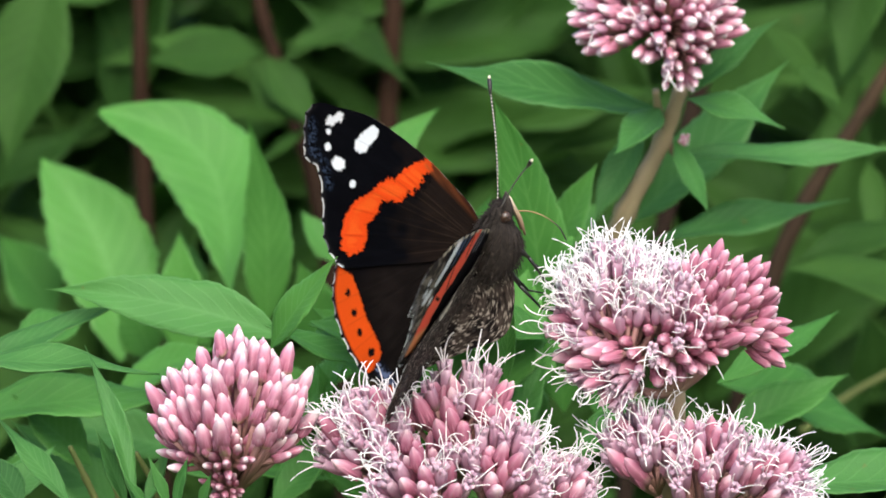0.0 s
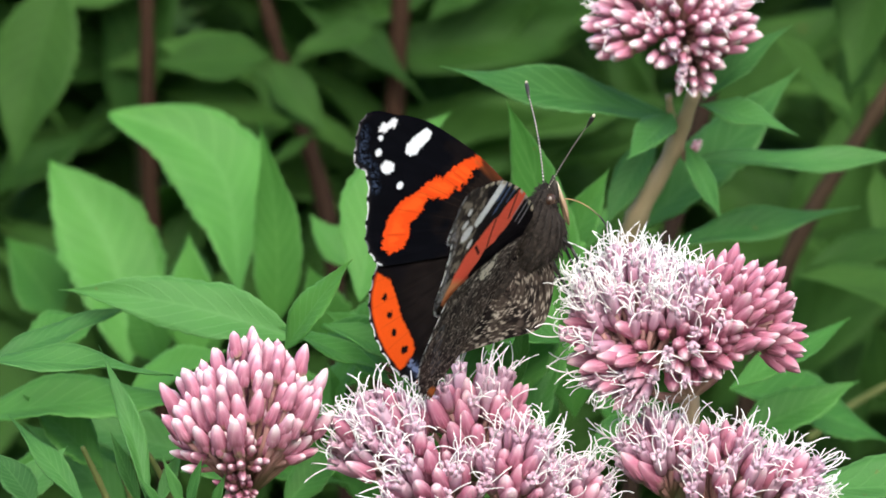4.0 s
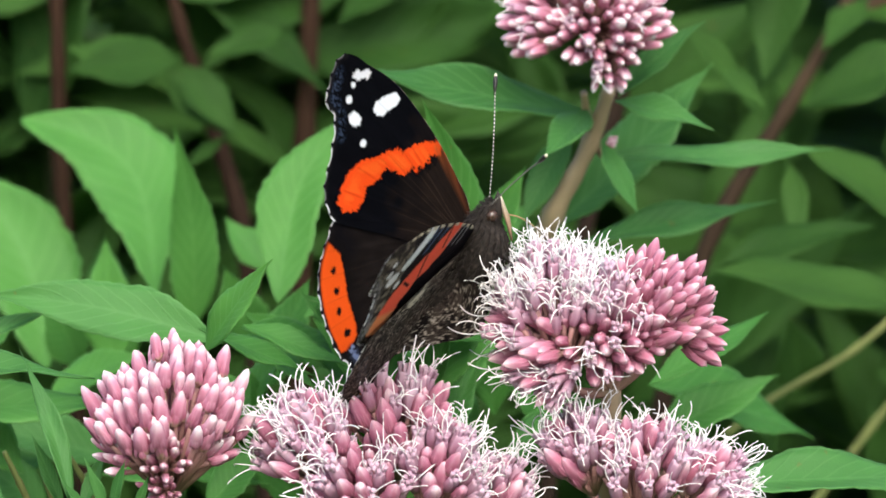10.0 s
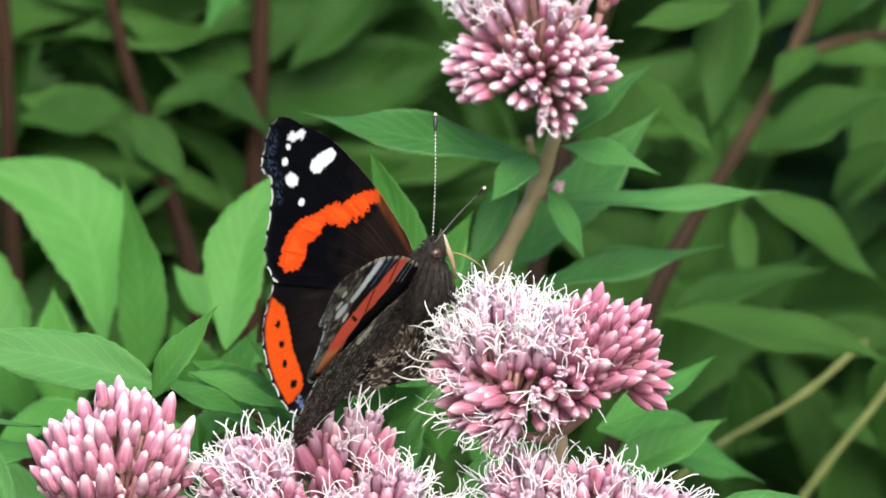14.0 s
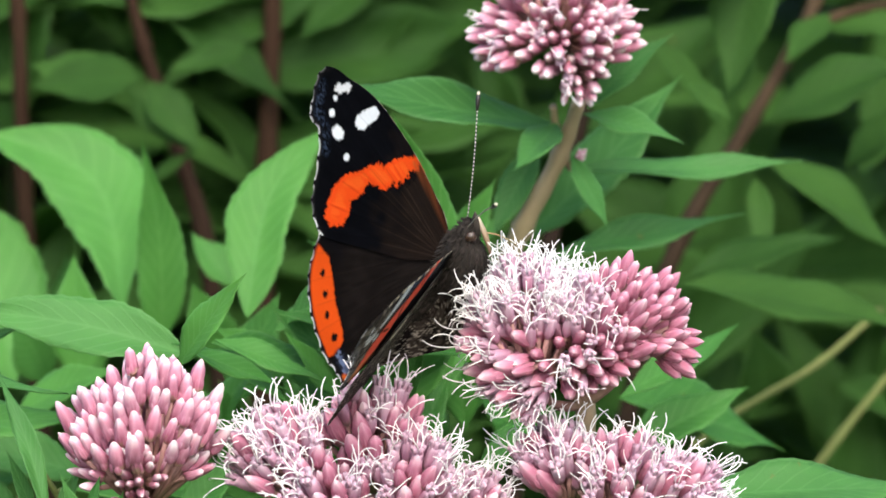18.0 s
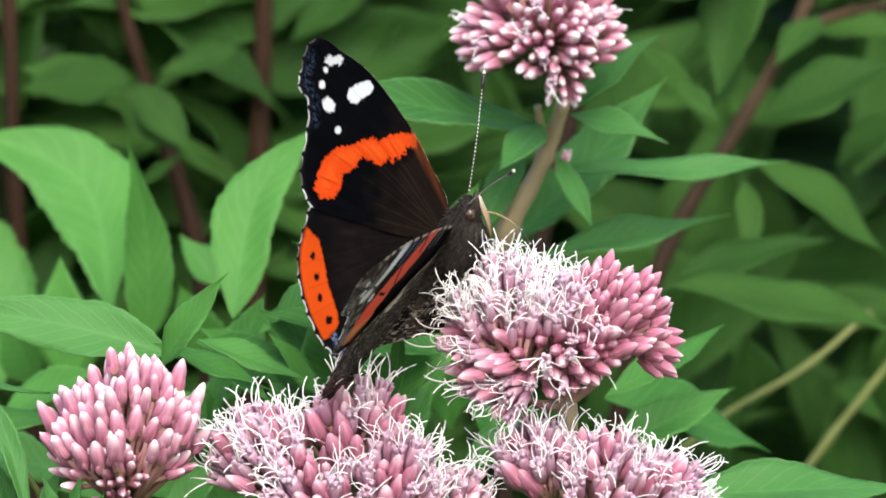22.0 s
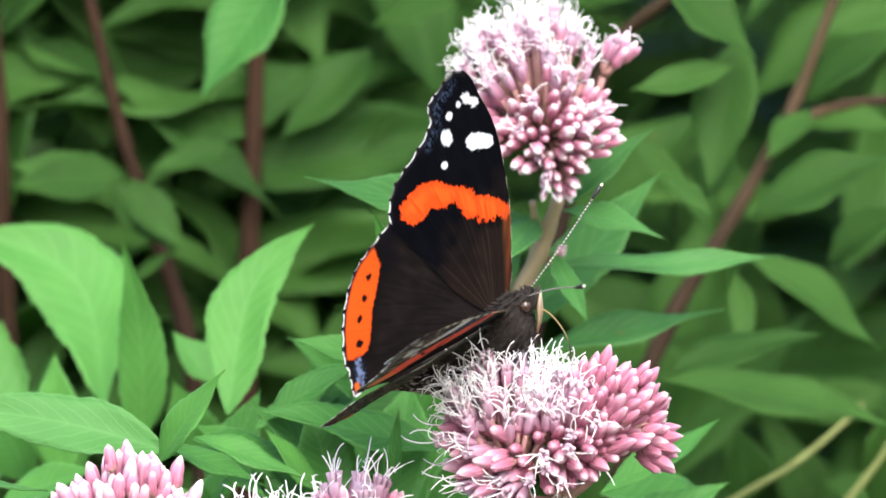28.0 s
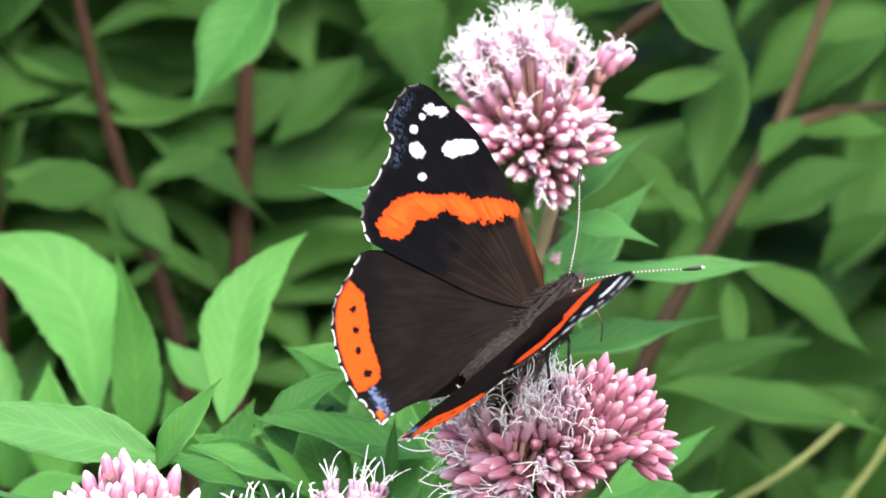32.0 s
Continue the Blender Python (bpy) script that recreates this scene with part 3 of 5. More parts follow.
leaf(back_plant_left, (-29.0, 175, 12.5), (-19.5, 172, 19.4), 2.4, 2, 0.05)
leaf(back_plant_left, (-62.5, 165, 43.4), (-69.5, 160, 11.7), 13.9, 4, 0.05)
leaf(back_plant_left, (-0.8, 150, 65.5), (-15.8, 150, 42.7), 11.9, 6, -0.10)
leaf(back_plant_left, (-29.9, 180, 29.0), (-47.9, 185, 34.0), 9.4, -9, -0.06)
leaf(back_plant_left, (-11.1, 180, 36.4), (-24.7, 180, 32.7), 5.3, -8, -0.06)
leaf(back_plant_left, (-30.8, 178, 29.9), (-19.6, 172, 18.4), 7.5, 6, -0.06)
leaf(back_plant_left, (13.1, 210, 53.7), (-2.5, 200, 38.0), 10.6, 6, -0.08)
leaf(back_plant_left, (12.9, 200, 57.0), (27.9, 190, 60.2), 7.7, -8, 0.06)
leaf(back_plant_left, (5.4, 220, 31.9), (17.8, 210, 43.0), 8.8, 5, 0.06)
leaf(back_plant_right, (72.6, 140, 16.3), (94.6, 150, 1.2), 9.4, -6, 0.06)
leaf(back_plant_right, (73.6, 150, 22.9), (98.0, 150, 32.9), 11.0, -8, 0.06)
leaf(back_plant_right, (71.0, 145, 13.7), (71.3, 138, -0.9), 4.2, 2, 0.05)
leaf(back_plant_right, (57.0, 110, -3.6), (95.8, 125, -11.9), 10.2, -9, 0.08, LEAF_SHADED)
leaf(back_plant_right, (59.3, 130, -2.2), (84.4, 135, 3.7), 7.2, -8, 0.06)
leaf(back_plant_right, (69.5, 130, 46.3), (53.1, 130, 42.8), 5.9, -8, -0.05)
leaf(back_plant_right, (72.0, 140, 51.8), (66.0, 135, 25.8), 10.0, 4, 0.05)
leaf(back_plant_right, (58.5, 130, 61.2), (73.8, 130, 47.6), 9.9, -6, 0.08)
leaf(back_plant_right, (83.8, 178, 39.5), (101.3, 175, 38.3), 7.5, -9, 0.08)
leaf(back_plant_right, (85.5, 176, 41.2), (77.2, 165, 32.5), 5.6, 5, 0.05)
leaf(back_plant_right, (84.0, 180, 42.3), (102.4, 175, 55.1), 9.4, -8, 0.08)
leaf(back_plant_right, (58.6, 120, 28.4), (65.4, 115, 22.0), 3.6, 8, 0.10, LEAF_SHADED)
leaf(back_plant_right, (72.9, 150, -23.8), (70.9, 145, -11.0), 8.2, 2, 0.05)
leaf(back_plant_right, (94.7, 160, -26.0), (97.8, 150, -3.8), 8.3, 4, 0.05)
leaf(back_plant_right, (87.7, 170, 15.8), (101.3, 165, 24.9), 8.4, -5, 0.06)
leaf(back_plant_right, (53.3, 132, 35.1), (66.3, 135, 20.0), 4.9, -6, 0.08)
leaf(back_plant_right, (71.4, 150, 36.0), (63.5, 150, 23.0), 6.4, 5, 0.08)
leaf(main_plant, (-18.5, 60, -27.2), (-7.7, 50, -13.4), 5.9, 0, 0.06)
leaf(main_plant, (-12.0, 75, -27.5), (-25.7, 70, -17.3), 6.9, 0, -0.06)
leaf(main_plant, (-1.6, 70, -30.6), (8.3, 62, -13.3), 6.0, 0, 0.08)
leaf(main_plant, (6.8, 60, -30.2), (15.2, 70, -9.9), 5.4, 0, 0.06)
leaf(main_plant, (12.7, 50, -31.5), (19.3, 56, -16.5), 5.0, 0, 0.06)
leaf(main_plant, (19.0, 80, -27.2), (6.8, 70, -20.3), 5.2, 0, -0.06)
leaf(main_plant, (22.5, 40, -31.9), (34.3, 50, -21.2), 5.0, 0, 0.06)
leaf(main_plant, (3.3, 75, -21.4), (14.7, 80, 0.8), 6.0, 0, 0.06, LEAF_FRESH)
leaf(main_plant, (8.6, 85, -18.2), (24.1, 80, -9.6), 6.1, 0, 0.06, LEAF_FRESH)
leaf(main_plant, (0.1, 95, -9.5), (10.6, 90, 7.8), 6.1, 0, 0.06, LEAF_FRESH)
leaf(main_plant, (10.5, 90, -7.8), (22.1, 96, 4.3), 6.1, 0, 0.06, LEAF_FRESH)
leaf(main_plant, (-3.6, 60, -17.8), (-16.2, 50, -9.2), 5.9, 0, -0.06, LEAF_FRESH)
leaf(main_plant, (16.0, 100, -4.4), (30.2, 104, 7.9), 5.3, 0, 0.06, LEAF_FRESH)
leaf(bud_plant, (-48.4, 50, -33.2), (-59.9, 44, -22.4), 7.5, 0, -0.06)
leaf(bud_plant, (-44.3, 70, -31.2), (-64.1, 60, -33.8), 7.7, 0, -0.08)
leaf(bud_plant, (-46.5, 80, -23.0), (-30.9, 74, -15.8), 6.9, 0, 0.06)
leaf(bud_plant, (-61.5, 70, -16.1), (-50.1, 80, -11.0), 6.8, 0, 0.06)
leaf(bud_plant, (-13.4, 60, -33.9), (-25.1, 50, -27.1), 6.8, 0, -0.06)
leaf(bud_plant, (-21.3, 40, -38.4), (-11.6, 44, -28.4), 5.8, 0, 0.06)
leaf(bud_plant, (-60.2, 24, -38.3), (-52.5, 30, -29.4), 4.9, 0, 0.06)
leaf(bud_plant, (-38.2, 4, -37.3), (-34.5, 8, -28.5), 2.1, 0, 0.04)
leaf(bud_plant, (-40.6, 4, -37.3), (-45.1, 2, -26.1), 2.1, 0, 0.04)
leaf(back_plant_left, (-42.6, 110, -18.2), (-48.7, 104, -5.9), 9.7, 0, 0.06)
leaf(back_plant_left, (-60.7, 150, -11.8), (-69.8, 146, 0.9), 11.0, 0, -0.06)
leaf(back_plant_left, (-34.0, 118, -16.4), (-40.2, 112, -4.0), 8.9, 0, 0.06)
leaf(back_plant_left, (-16.1, 110, -16.1), (-19.7, 104, -2.8), 8.0, 0, 0.06)
leaf(back_plant_left, (-12.8, 120, -3.7), (-20.1, 124, 5.2), 5.4, 0, 0.06)
leaf(top_plant, (35.7, 64, 20.7), (28.7, 52, 13.5), 5.4, 0, 0.05)
leaf(top_plant, (33.5, 74, 17.5), (25.9, 70, 3.3), 5.1, 0, -0.05)
leaf(top_plant, (40.3, 66, 22.8), (53.4, 66, 34.1), 3.9, 4, 0.05)
leaf(top_plant, (39.8, 66, 22.2), (54.2, 58, 17.6), 4.8, -5, 0.14)
leaf(top_plant, (31.5, 88, 3.4), (55.5, 84, 28.3), 10.2, 2, 0.05)
leaf(top_plant, (38.4, 72, 14.0), (73.6, 78, 15.1), 5.1, -5, -0.04)
leaf(top_plant, (37.9, 68, 15.9), (43.1, 58, 4.6), 3.4, 0, 0.03)
leaf(top_plant, (35.2, 80, 0.8), (65.2, 86, 7.2), 5.7, -5, -0.05)
leaf(bud_plant, (-34.1, -4, -37.2), (-37.2, -6, -29.5), 1.6, 0, 0.05)
leaf(bud_plant, (-33.3, -4, -37.2), (-31.5, -6, -29.8), 1.6, 0, 0.05)
leaf(bud_plant, (-37.2, -4, -37.2), (-40.2, -6, -32.8), 1.4, 0, 0.05)
leaf(bud_plant, (-30.2, -2, -37.3), (-28.4, -4, -32.2), 1.4, 0, 0.05)
leaf(main_plant, (22.8, 62, 1.2), (5.7, 56, -18.9), 12.7, 0, 0.05, LEAF_FRESH)
leaf(main_plant, (9.8, 50, -20.5), (-7.7, 44, -6.2), 7.7, 0, 0.05, LEAF_FRESH)
leaf(main_plant, (14.9, 48, -0.9), (-2.0, 44, 3.1), 4.5, 0, 0.04, LEAF_FRESH)
leaf(main_plant, (-5.2, 42, -8.9), (8.2, 40, -0.9), 5.1, 0, 0.04, LEAF_FRESH)
leaf(main_plant, (12.5, 20, -20.5), (13.9, 18, -7.0), 2.4, 0, 0.04, LEAF_FRESH)
leaf(main_plant, (2.1, 36, -19.5), (-5.3, 30, -10.3), 4.1, 0, 0.04, LEAF_FRESH)
leaf(main_plant, (13.3, 60, -28.1), (-6.1, 54, -15.3), 9.3, 0, 0.05, LEAF_FRESH)
leaf(main_plant, (1.5, 70, -29.1), (15.3, 66, -14.6), 8.2, 0, 0.05, LEAF_FRESH)
leaf(main_plant, (19.5, 75, -27.6), (8.3, 70, -14.7), 7.2, 0, 0.05, LEAF_FRESH)
leaf(main_plant, (30.5, 72, -28.4), (21.0, 66, -14.7), 6.0, 0, 0.05, LEAF_FRESH)
leaf(main_plant, (45.5, 62, -28.3), (64.4, 66, -19.1), 7.6, 0, 0.05, LEAF_FRESH)
leaf(main_plant, (13.1, 58, -26.6), (14.8, 66, 3.4), 15.0, 0, 0.05, LEAF_FRESH, peak=0.5, taper=2.2)
leaf(main_plant, (-5.5, 66, -10.5), (8.1, 60, -0.5), 4.6, 4, 0.05, LEAF_FRESH)
leaf(main_plant, (-5.3, 70, -8.5), (14.3, 64, -4.5), 6.0, -8, 0.06, LEAF_FRESH)
leaf(bud_plant, (-15.7, 34, -11.2), (0.6, 28, -17.5), 4.4, -10, 0.06, LEAF_FRESH)
leaf(main_plant, (11.8, 50, -21.4), (14.2, 46, -6.5), 2.6, 8, 0.05, LEAF_FRESH)
leaf(main_plant, (2.2, 64, -21.9), (-5.3, 58, -9.9), 7.5, 0, 0.05, LEAF_FRESH)
leaf(main_plant, (-5.4, 68, -21.9), (6.7, 72, -8.4), 9.0, 0, 0.05, LEAF_FRESH)
leaf(main_plant, (21.7, 66, -25.1), (20.1, 60, -0.5), 9.5, 0, 0.05, LEAF_FRESH)
leaf(main_plant, (-13.1, 72, -21.4), (-6.1, 70, -4.4), 8.0, 0, 0.05, LEAF_FRESH)
leaf(main_plant, (19.5, 70, -3.1), (26.3, 64, 12.3), 6.0, 0, 0.05, LEAF_FRESH)
leaf(bud_plant, (-45.0, 60, -39.8), (-60.7, 54, -26.6), 8.5, 0, 0.05, LEAF_DEEP)
leaf(bud_plant, (-35.2, 66, -31.5), (-57.8, 60, -25.9), 8.0, -6, 0.06, LEAF_DEEP)
leaf(bud_plant, (-8.6, 60, -39.6), (-15.3, 54, -17.5), 9.0, 0, 0.05, LEAF_FRESH)
leaf(main_plant, (19.8, 40, -13.6), (-6.2, 34, -7.5), 9.5, 14, 0.05, LEAF_FRESH, taper=2.4)
leaf(main_plant, (-5, 44, -8.6), (9.2, 42, -0.4), 5.6, -14, 0.05, LEAF_FRESH)
leaf(main_plant, (13.1, 42, -21.4), (16.1, 46, -3.2), 9.0, 0, 0.05, LEAF_FRESH, taper=2.4)
leaf(main_plant, (5.6, 40, -21.3), (0.9, 43, -7.2), 8.0, 0, 0.05, LEAF_FRESH, taper=2.4)
leaf(back_plant_left, (-36.9, 100, -18.5), (-37.9, 96, 2.1), 8.0, 0, 0.05, LEAF_FRESH)

stem(back_plant_left, [(-1.0, 200, 130), (-6.0, 200, 60), (-8.0, 200, 17), (-10, 205, -60), (-14, 230, -950)], 1.15, 2.4, STEM_BROWN, "thick dark brown stem")
stem(back_plant_left, [(-44, 190, 130), (-33.5, 190, 57.7), (-28.6, 190, 37.4), (-23.7, 190, 21.9), (-19, 187, 7), (-16, 190, -20), (-15, 220, -950)], 0.65, 2.0, STEM_BROWN)
stem(back_plant_left, [(-58, 190, 130), (-49.5, 190, 42), (-49, 190, 20), (-44, 200, -60), (-20, 235, -950)], 0.9, 2.0, STEM_BROWN)
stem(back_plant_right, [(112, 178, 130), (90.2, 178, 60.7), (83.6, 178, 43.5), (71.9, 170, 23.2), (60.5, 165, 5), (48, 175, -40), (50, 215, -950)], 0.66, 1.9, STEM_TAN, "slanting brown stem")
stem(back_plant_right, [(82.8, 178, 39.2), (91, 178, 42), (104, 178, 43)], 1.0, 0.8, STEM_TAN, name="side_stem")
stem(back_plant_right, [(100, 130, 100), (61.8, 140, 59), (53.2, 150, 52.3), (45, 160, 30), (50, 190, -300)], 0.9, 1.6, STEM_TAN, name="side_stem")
stem(back_plant_right, [(60, 138, -30), (65.9, 140, -25.4), (82.1, 150, -16.1), (92, 155, -8)], 0.6, 0.55, STEM_YELLOW, name="side_stem")
stem(back_plant_right, [(99, 150, -9), (96.8, 150, -13), (84.8, 150, -28.5), (68, 152, -52), (58, 170, -200), (55, 200, -600)], 0.6, 0.9, STEM_YELLOW, name="side_stem")
stem(bud_plant, [(-49.8, 20, -29.3), (-47.7, 22, -33.8), (-44.7, 26, -40.9)], 0.35, 0.6, STEM_YELLOW, name="dry_blade")
stem(bud_plant, [(-40.3, 20, -30.1), (-38.1, 22, -34.2), (-35.7, 26, -41.7)], 0.35, 0.6, STEM_YELLOW, name="dry_blade")
stem(bud_plant, [(-38, 20, -32.5), (-36.7, 22, -35.8), (-33.2, 26, -43.3)], 0.35, 0.6, STEM_YELLOW, name="dry_blade")
stem(bud_plant, [(-43.9, 20, -33.5), (-42.8, 22, -36.7), (-42.6, 26, -41.7)], 0.35, 0.6, STEM_YELLOW, name="dry_blade")

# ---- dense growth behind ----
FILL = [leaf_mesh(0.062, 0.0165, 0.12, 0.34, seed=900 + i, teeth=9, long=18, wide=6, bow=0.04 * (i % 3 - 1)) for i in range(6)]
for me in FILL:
    me.materials.append(LEAF_SHADED)


def fill_plant(x, y, top, count, seed, size=1.0):
    """A leafy herb: an upright stem with pairs of drooping blades."""
    rnd = random.Random(seed)
    ob = thing("herb_plant", "dense green herb in deep shade", "plant", "herbs behind", Matrix.Translation((x, y, 0)))
    lean = Vector((rnd.uniform(-0.05, 0.05), rnd.uniform(-0.03, 0.03), 0))
    path = [Vector((0, 0, -0.05)), lean * 0.3 + Vector((0, 0, top * 0.5)), lean + Vector((0, 0, top))]
    part("stem", merged("stem", [tube(smooth_path(path, 8), [0.0016 - 0.0009 * i / 16 for i in range(17)], 7)]), STEM_GREEN, ob)
    for k in range(count):
        u = 1 - (k // 2) / (count / 2) * 0.42
        p = lean * u * u + Vector((0, 0, top * u))
        a = k * math.pi + (k // 2) * 1.3 + rnd.uniform(-0.5, 0.5)
        d = Vector((math.cos(a), math.sin(a) * 0.8, rnd.uniform(-0.25, 0.75)))
        s = size * rnd.uniform(0.75, 1.3)
        zax = (Vector((rnd.uniform(-0.3, 0.3), -0.5, 1)))
        xx = d.normalized()
        zz = (zax - xx * zax.dot(xx)).normalized()
        m = Matrix((xx, zz.cross(xx), zz)).transposed().to_4x4()
        m.translation = p
        part("leaf", rnd.choice(FILL), None, ob, m=m @ Matrix.Diagonal((s, s, s, 1)))
    return ob


gx = random.Random(31)
for row, (y, n, span) in enumerate(((0.27, 6, 0.16), (0.36, 7, 0.2), (0.5, 8, 0.26), (0.7, 10, 0.5), (1.0, 12, 0.8))):
    for k in range(n):
        x = 0.03 + span * (2 * (k + 0.5) / n - 1) + gx.uniform(-0.02, 0.02)
        fill_plant(x, y + gx.uniform(-0.03, 0.03), 1.06 + 0.06 * gx.random() - 0.01 * row, 44 if row < 3 else 34, 40 + row * 20 + k, 1.0 + 0.35 * row)

# leaves of the two herbs that close the view behind the blooms
cover = random.Random(77)
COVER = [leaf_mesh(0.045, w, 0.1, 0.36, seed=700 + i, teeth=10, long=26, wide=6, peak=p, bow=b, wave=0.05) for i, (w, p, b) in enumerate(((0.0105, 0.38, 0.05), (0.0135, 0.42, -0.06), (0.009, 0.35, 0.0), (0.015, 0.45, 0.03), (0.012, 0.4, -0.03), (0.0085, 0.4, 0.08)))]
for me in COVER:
    me.materials.append(LEAF_SHADED)
for k in range(470):
    x, z, y = cover.uniform(-90, 125), cover.uniform(-55, 82), cover.uniform(206, 262)
    if x > 25 and cover.random() < 0.72:
        continue
    plant = back_plant_left if x < 20 else back_plant_right
    a = cover.choice((cover.gauss(-0.25, 0.5), cover.gauss(math.pi + 0.25, 0.5), cover.gauss(1.4, 0.7)))
    b = at(x, y, z)
    m = leaf_pose(b, at(x + 40 * math.cos(a), y - cover.uniform(-8, 18), z + 40 * math.sin(a)), cover.uniform(-30, 30))
    size = cover.uniform(0.75, 1.35)
    part("leaf", cover.choice(COVER), None, plant, m=plant.matrix_basis.inverted() @ m @ Matrix.Diagonal((size, size, size, 1)))


def undergrowth():
    """Low grass and herbs over the ground around, higher beside and behind the blooms: one mesh of bent blades."""
    rs = np.random.RandomState(12)
    count = 30000
    r, w = 7.5 * rs.rand(count) ** 0.75, rs.uniform(0, 2 * np.pi, count)
    x, y = r * np.cos(w), 0.5 + r * np.sin(w)
    tall = np.where((y > 0.25) & (np.abs(x) > 0.25 + 0.4 * y) & (r < 3.2 + np.sin(w * 5)), 0.85, 0.16) * np.clip(rs.rand(count) ** 0.7, 0.1, 1)
    keep = ~((np.abs(x) < 0.3 + 0.35 * y) & (y > 0.2) & (y < 1.2))
    x, y, tall = x[keep], y[keep], tall[keep]
    n = len(x)
    a = rs.uniform(0, 2 * np.pi, n)
    length, width = rs.uniform(0.07, 0.2, n), rs.uniform(0.014, 0.035, n)
    d = np.stack([np.cos(a), np.sin(a), rs.uniform(-0.2, 0.9, n)], 1)
    side = np.stack([-np.sin(a), np.cos(a), np.zeros(n)], 1)
    base = np.stack([x, y, tall - 0.03], 1)
    rows = []
    for u, w, drop in ((0.0, 0.06, 0.0), (0.35, 0.5, 0.0), (0.7, 0.36, 0.06), (1.0, 0.01, 0.2)):
        mid = base + d * (length * u)[:, None] - np.array([0, 0, 1]) * (drop * length)[:, None]
        rows += [mid - side * (w * width)[:, None], mid + side * (w * width)[:, None]]
    pts = np.stack(rows, 1).reshape(-1, 3)
    quad = np.array([[0, 1, 3, 2], [2, 3, 5, 4], [4, 5, 7, 6]])
    faces = (np.arange(n)[:, None, None] * 8 + quad[None]).reshape(-1, 4)
    me = bpy.data.meshes.new("undergrowth")
    me.from_pydata(pts.tolist(), [], faces.tolist())
    uv = np.tile(np.array([(0, 0.4), (0, 0.6), (0.35, 0), (0.35, 1), (0.7, 0), (0.7, 1), (1, 0.4), (1, 0.6)]), (n, 1))
    layer = me.uv_layers.new(name="UVMap")
    layer.data.foreach_set("uv", uv[faces.ravel()].astype(np.float32).ravel())
    tagged(part("undergrowth", me, LEAF_SHADED), "low green grass and herbs over dark soil", "undergrowth", kind="stuff")


undergrowth()

# ---- the butterfly: x forward, y to its left, z up, in mm ----
FORE_OUTLINE = [(-0.2, -0.3), (3.0, 2.9), (8.0, 4.4), (14.0, 5.8), (20.0, 6.6), (24.8, 6.9), (28.4, 6.5), (31.4, 5.7), (34.1, 5.2), (35.9, 4.2), (36.6, 2.6), (36.2, 0.6),
                (35.2, -1.4), (34.4, -2.9), (33.2, -3.6), (31.6, -3.6), (29.9, -5.3), (28.3, -8.0), (26.8, -10.8), (25.6, -12.5), (23.8, -13.8), (22.0, -14.5), (20.2, -14.4), (12.5, -10.2), (4.7, -5.6)]
HIND_OUTLINE = [(-0.6, -1.2), (8.0, -3.6), (16.2, -8.0), (20.4, -11.2), (21.8, -13.4), (21.0, -16.1), (20.0, -19.2), (19.0, -21.2), (16.9, -23.4), (13.8, -25.4),
                (11.0, -26.7), (7.4, -27.8), (4.9, -27.7), (2.6, -28.0), (1.2, -27.8), (1.2, -25.2), (-0.4, -20.8), (-5.0, -16.0), (-9.4, -11.2), (-6.6, -3.6)]


def closed_curve(points, per):
    p = np.array(points, float)
    a, b, c, d = (np.roll(p, s, 0) for s in (1, 0, -1, -2))
    out = []
    for i in range(len(p)):
        for t in np.linspace(0, 1, per, endpoint=False):
            out.append(0.5 * (2 * b[i] + (c[i] - a[i]) * t + (2 * a[i] - 5 * b[i] + 4 * c[i] - d[i]) * t * t + (3 * b[i] - a[i] - 3 * c[i] + d[i]) * t ** 3))
    return np.array(out)


def value_noise(p, scale, seed):
    """Smooth value noise on a plane of points (N, 2)."""
    rs = np.random.RandomState(seed)
    table = rs.rand(64, 64)
    q = p * scale + 20.0
    i = np.floor(q).astype(int)
    f = q - i
    f = f * f * (3 - 2 * f)
    x0, y0 = i[:, 0] % 64, i[:, 1] % 64
    x1, y1 = (x0 + 1) % 64, (y0 + 1) % 64
    return (table[x0, y0] * (1 - f[:, 0]) + table[x1, y0] * f[:, 0]) * (1 - f[:, 1]) + (table[x0, y1] * (1 - f[:, 0]) + table[x1, y1] * f[:, 0]) * f[:, 1]


def to_line(p, line):
    """Distance of points to a polyline, and where along it (0 to 1)."""
    line = np.array(line, float)
    best, where = np.full(len(p), 1e9), np.zeros(len(p))
    for i in range(len(line) - 1):
        a, d = line[i], line[i + 1] - line[i]
        t = np.clip(((p - a) @ d) / (d @ d), 0, 1)
        dist = np.hypot(*(p - a - t[:, None] * d).T)
        near = dist < best
        best[near], where[near] = dist[near], (i + t[near]) / (len(line) - 1)
    return best, where


def lay(col, mask, colour):
    m = np.clip(mask, 0, 1)[:, None]
    return col * (1 - m) + np.array(colour) * m


def soft(x, w=0.12):
    return np.clip(0.5 - x / (2 * w), 0, 1)


def streaks(p, seed):
    """Fine radial scales that fan out from the wing's root."""
    a = np.arctan2(p[:, 1], p[:, 0] + 2.0)
    r = np.hypot(p[:, 0] + 2.0, p[:, 1])
    return value_noise(np.stack([a * 40, r * 0.35], 1), 1.0, seed)


def veins(p, ends, root=(0.0, 0.0), width=0.09):
    out = np.zeros(len(p))
    for e in ends:
        d, _ = to_line(p, [root, (root[0] * 0.5 + e[0] * 0.5, root[1] * 0.5 + e[1] * 0.5), e])
        out = np.maximum(out, soft(d - width, 0.08))
    return out


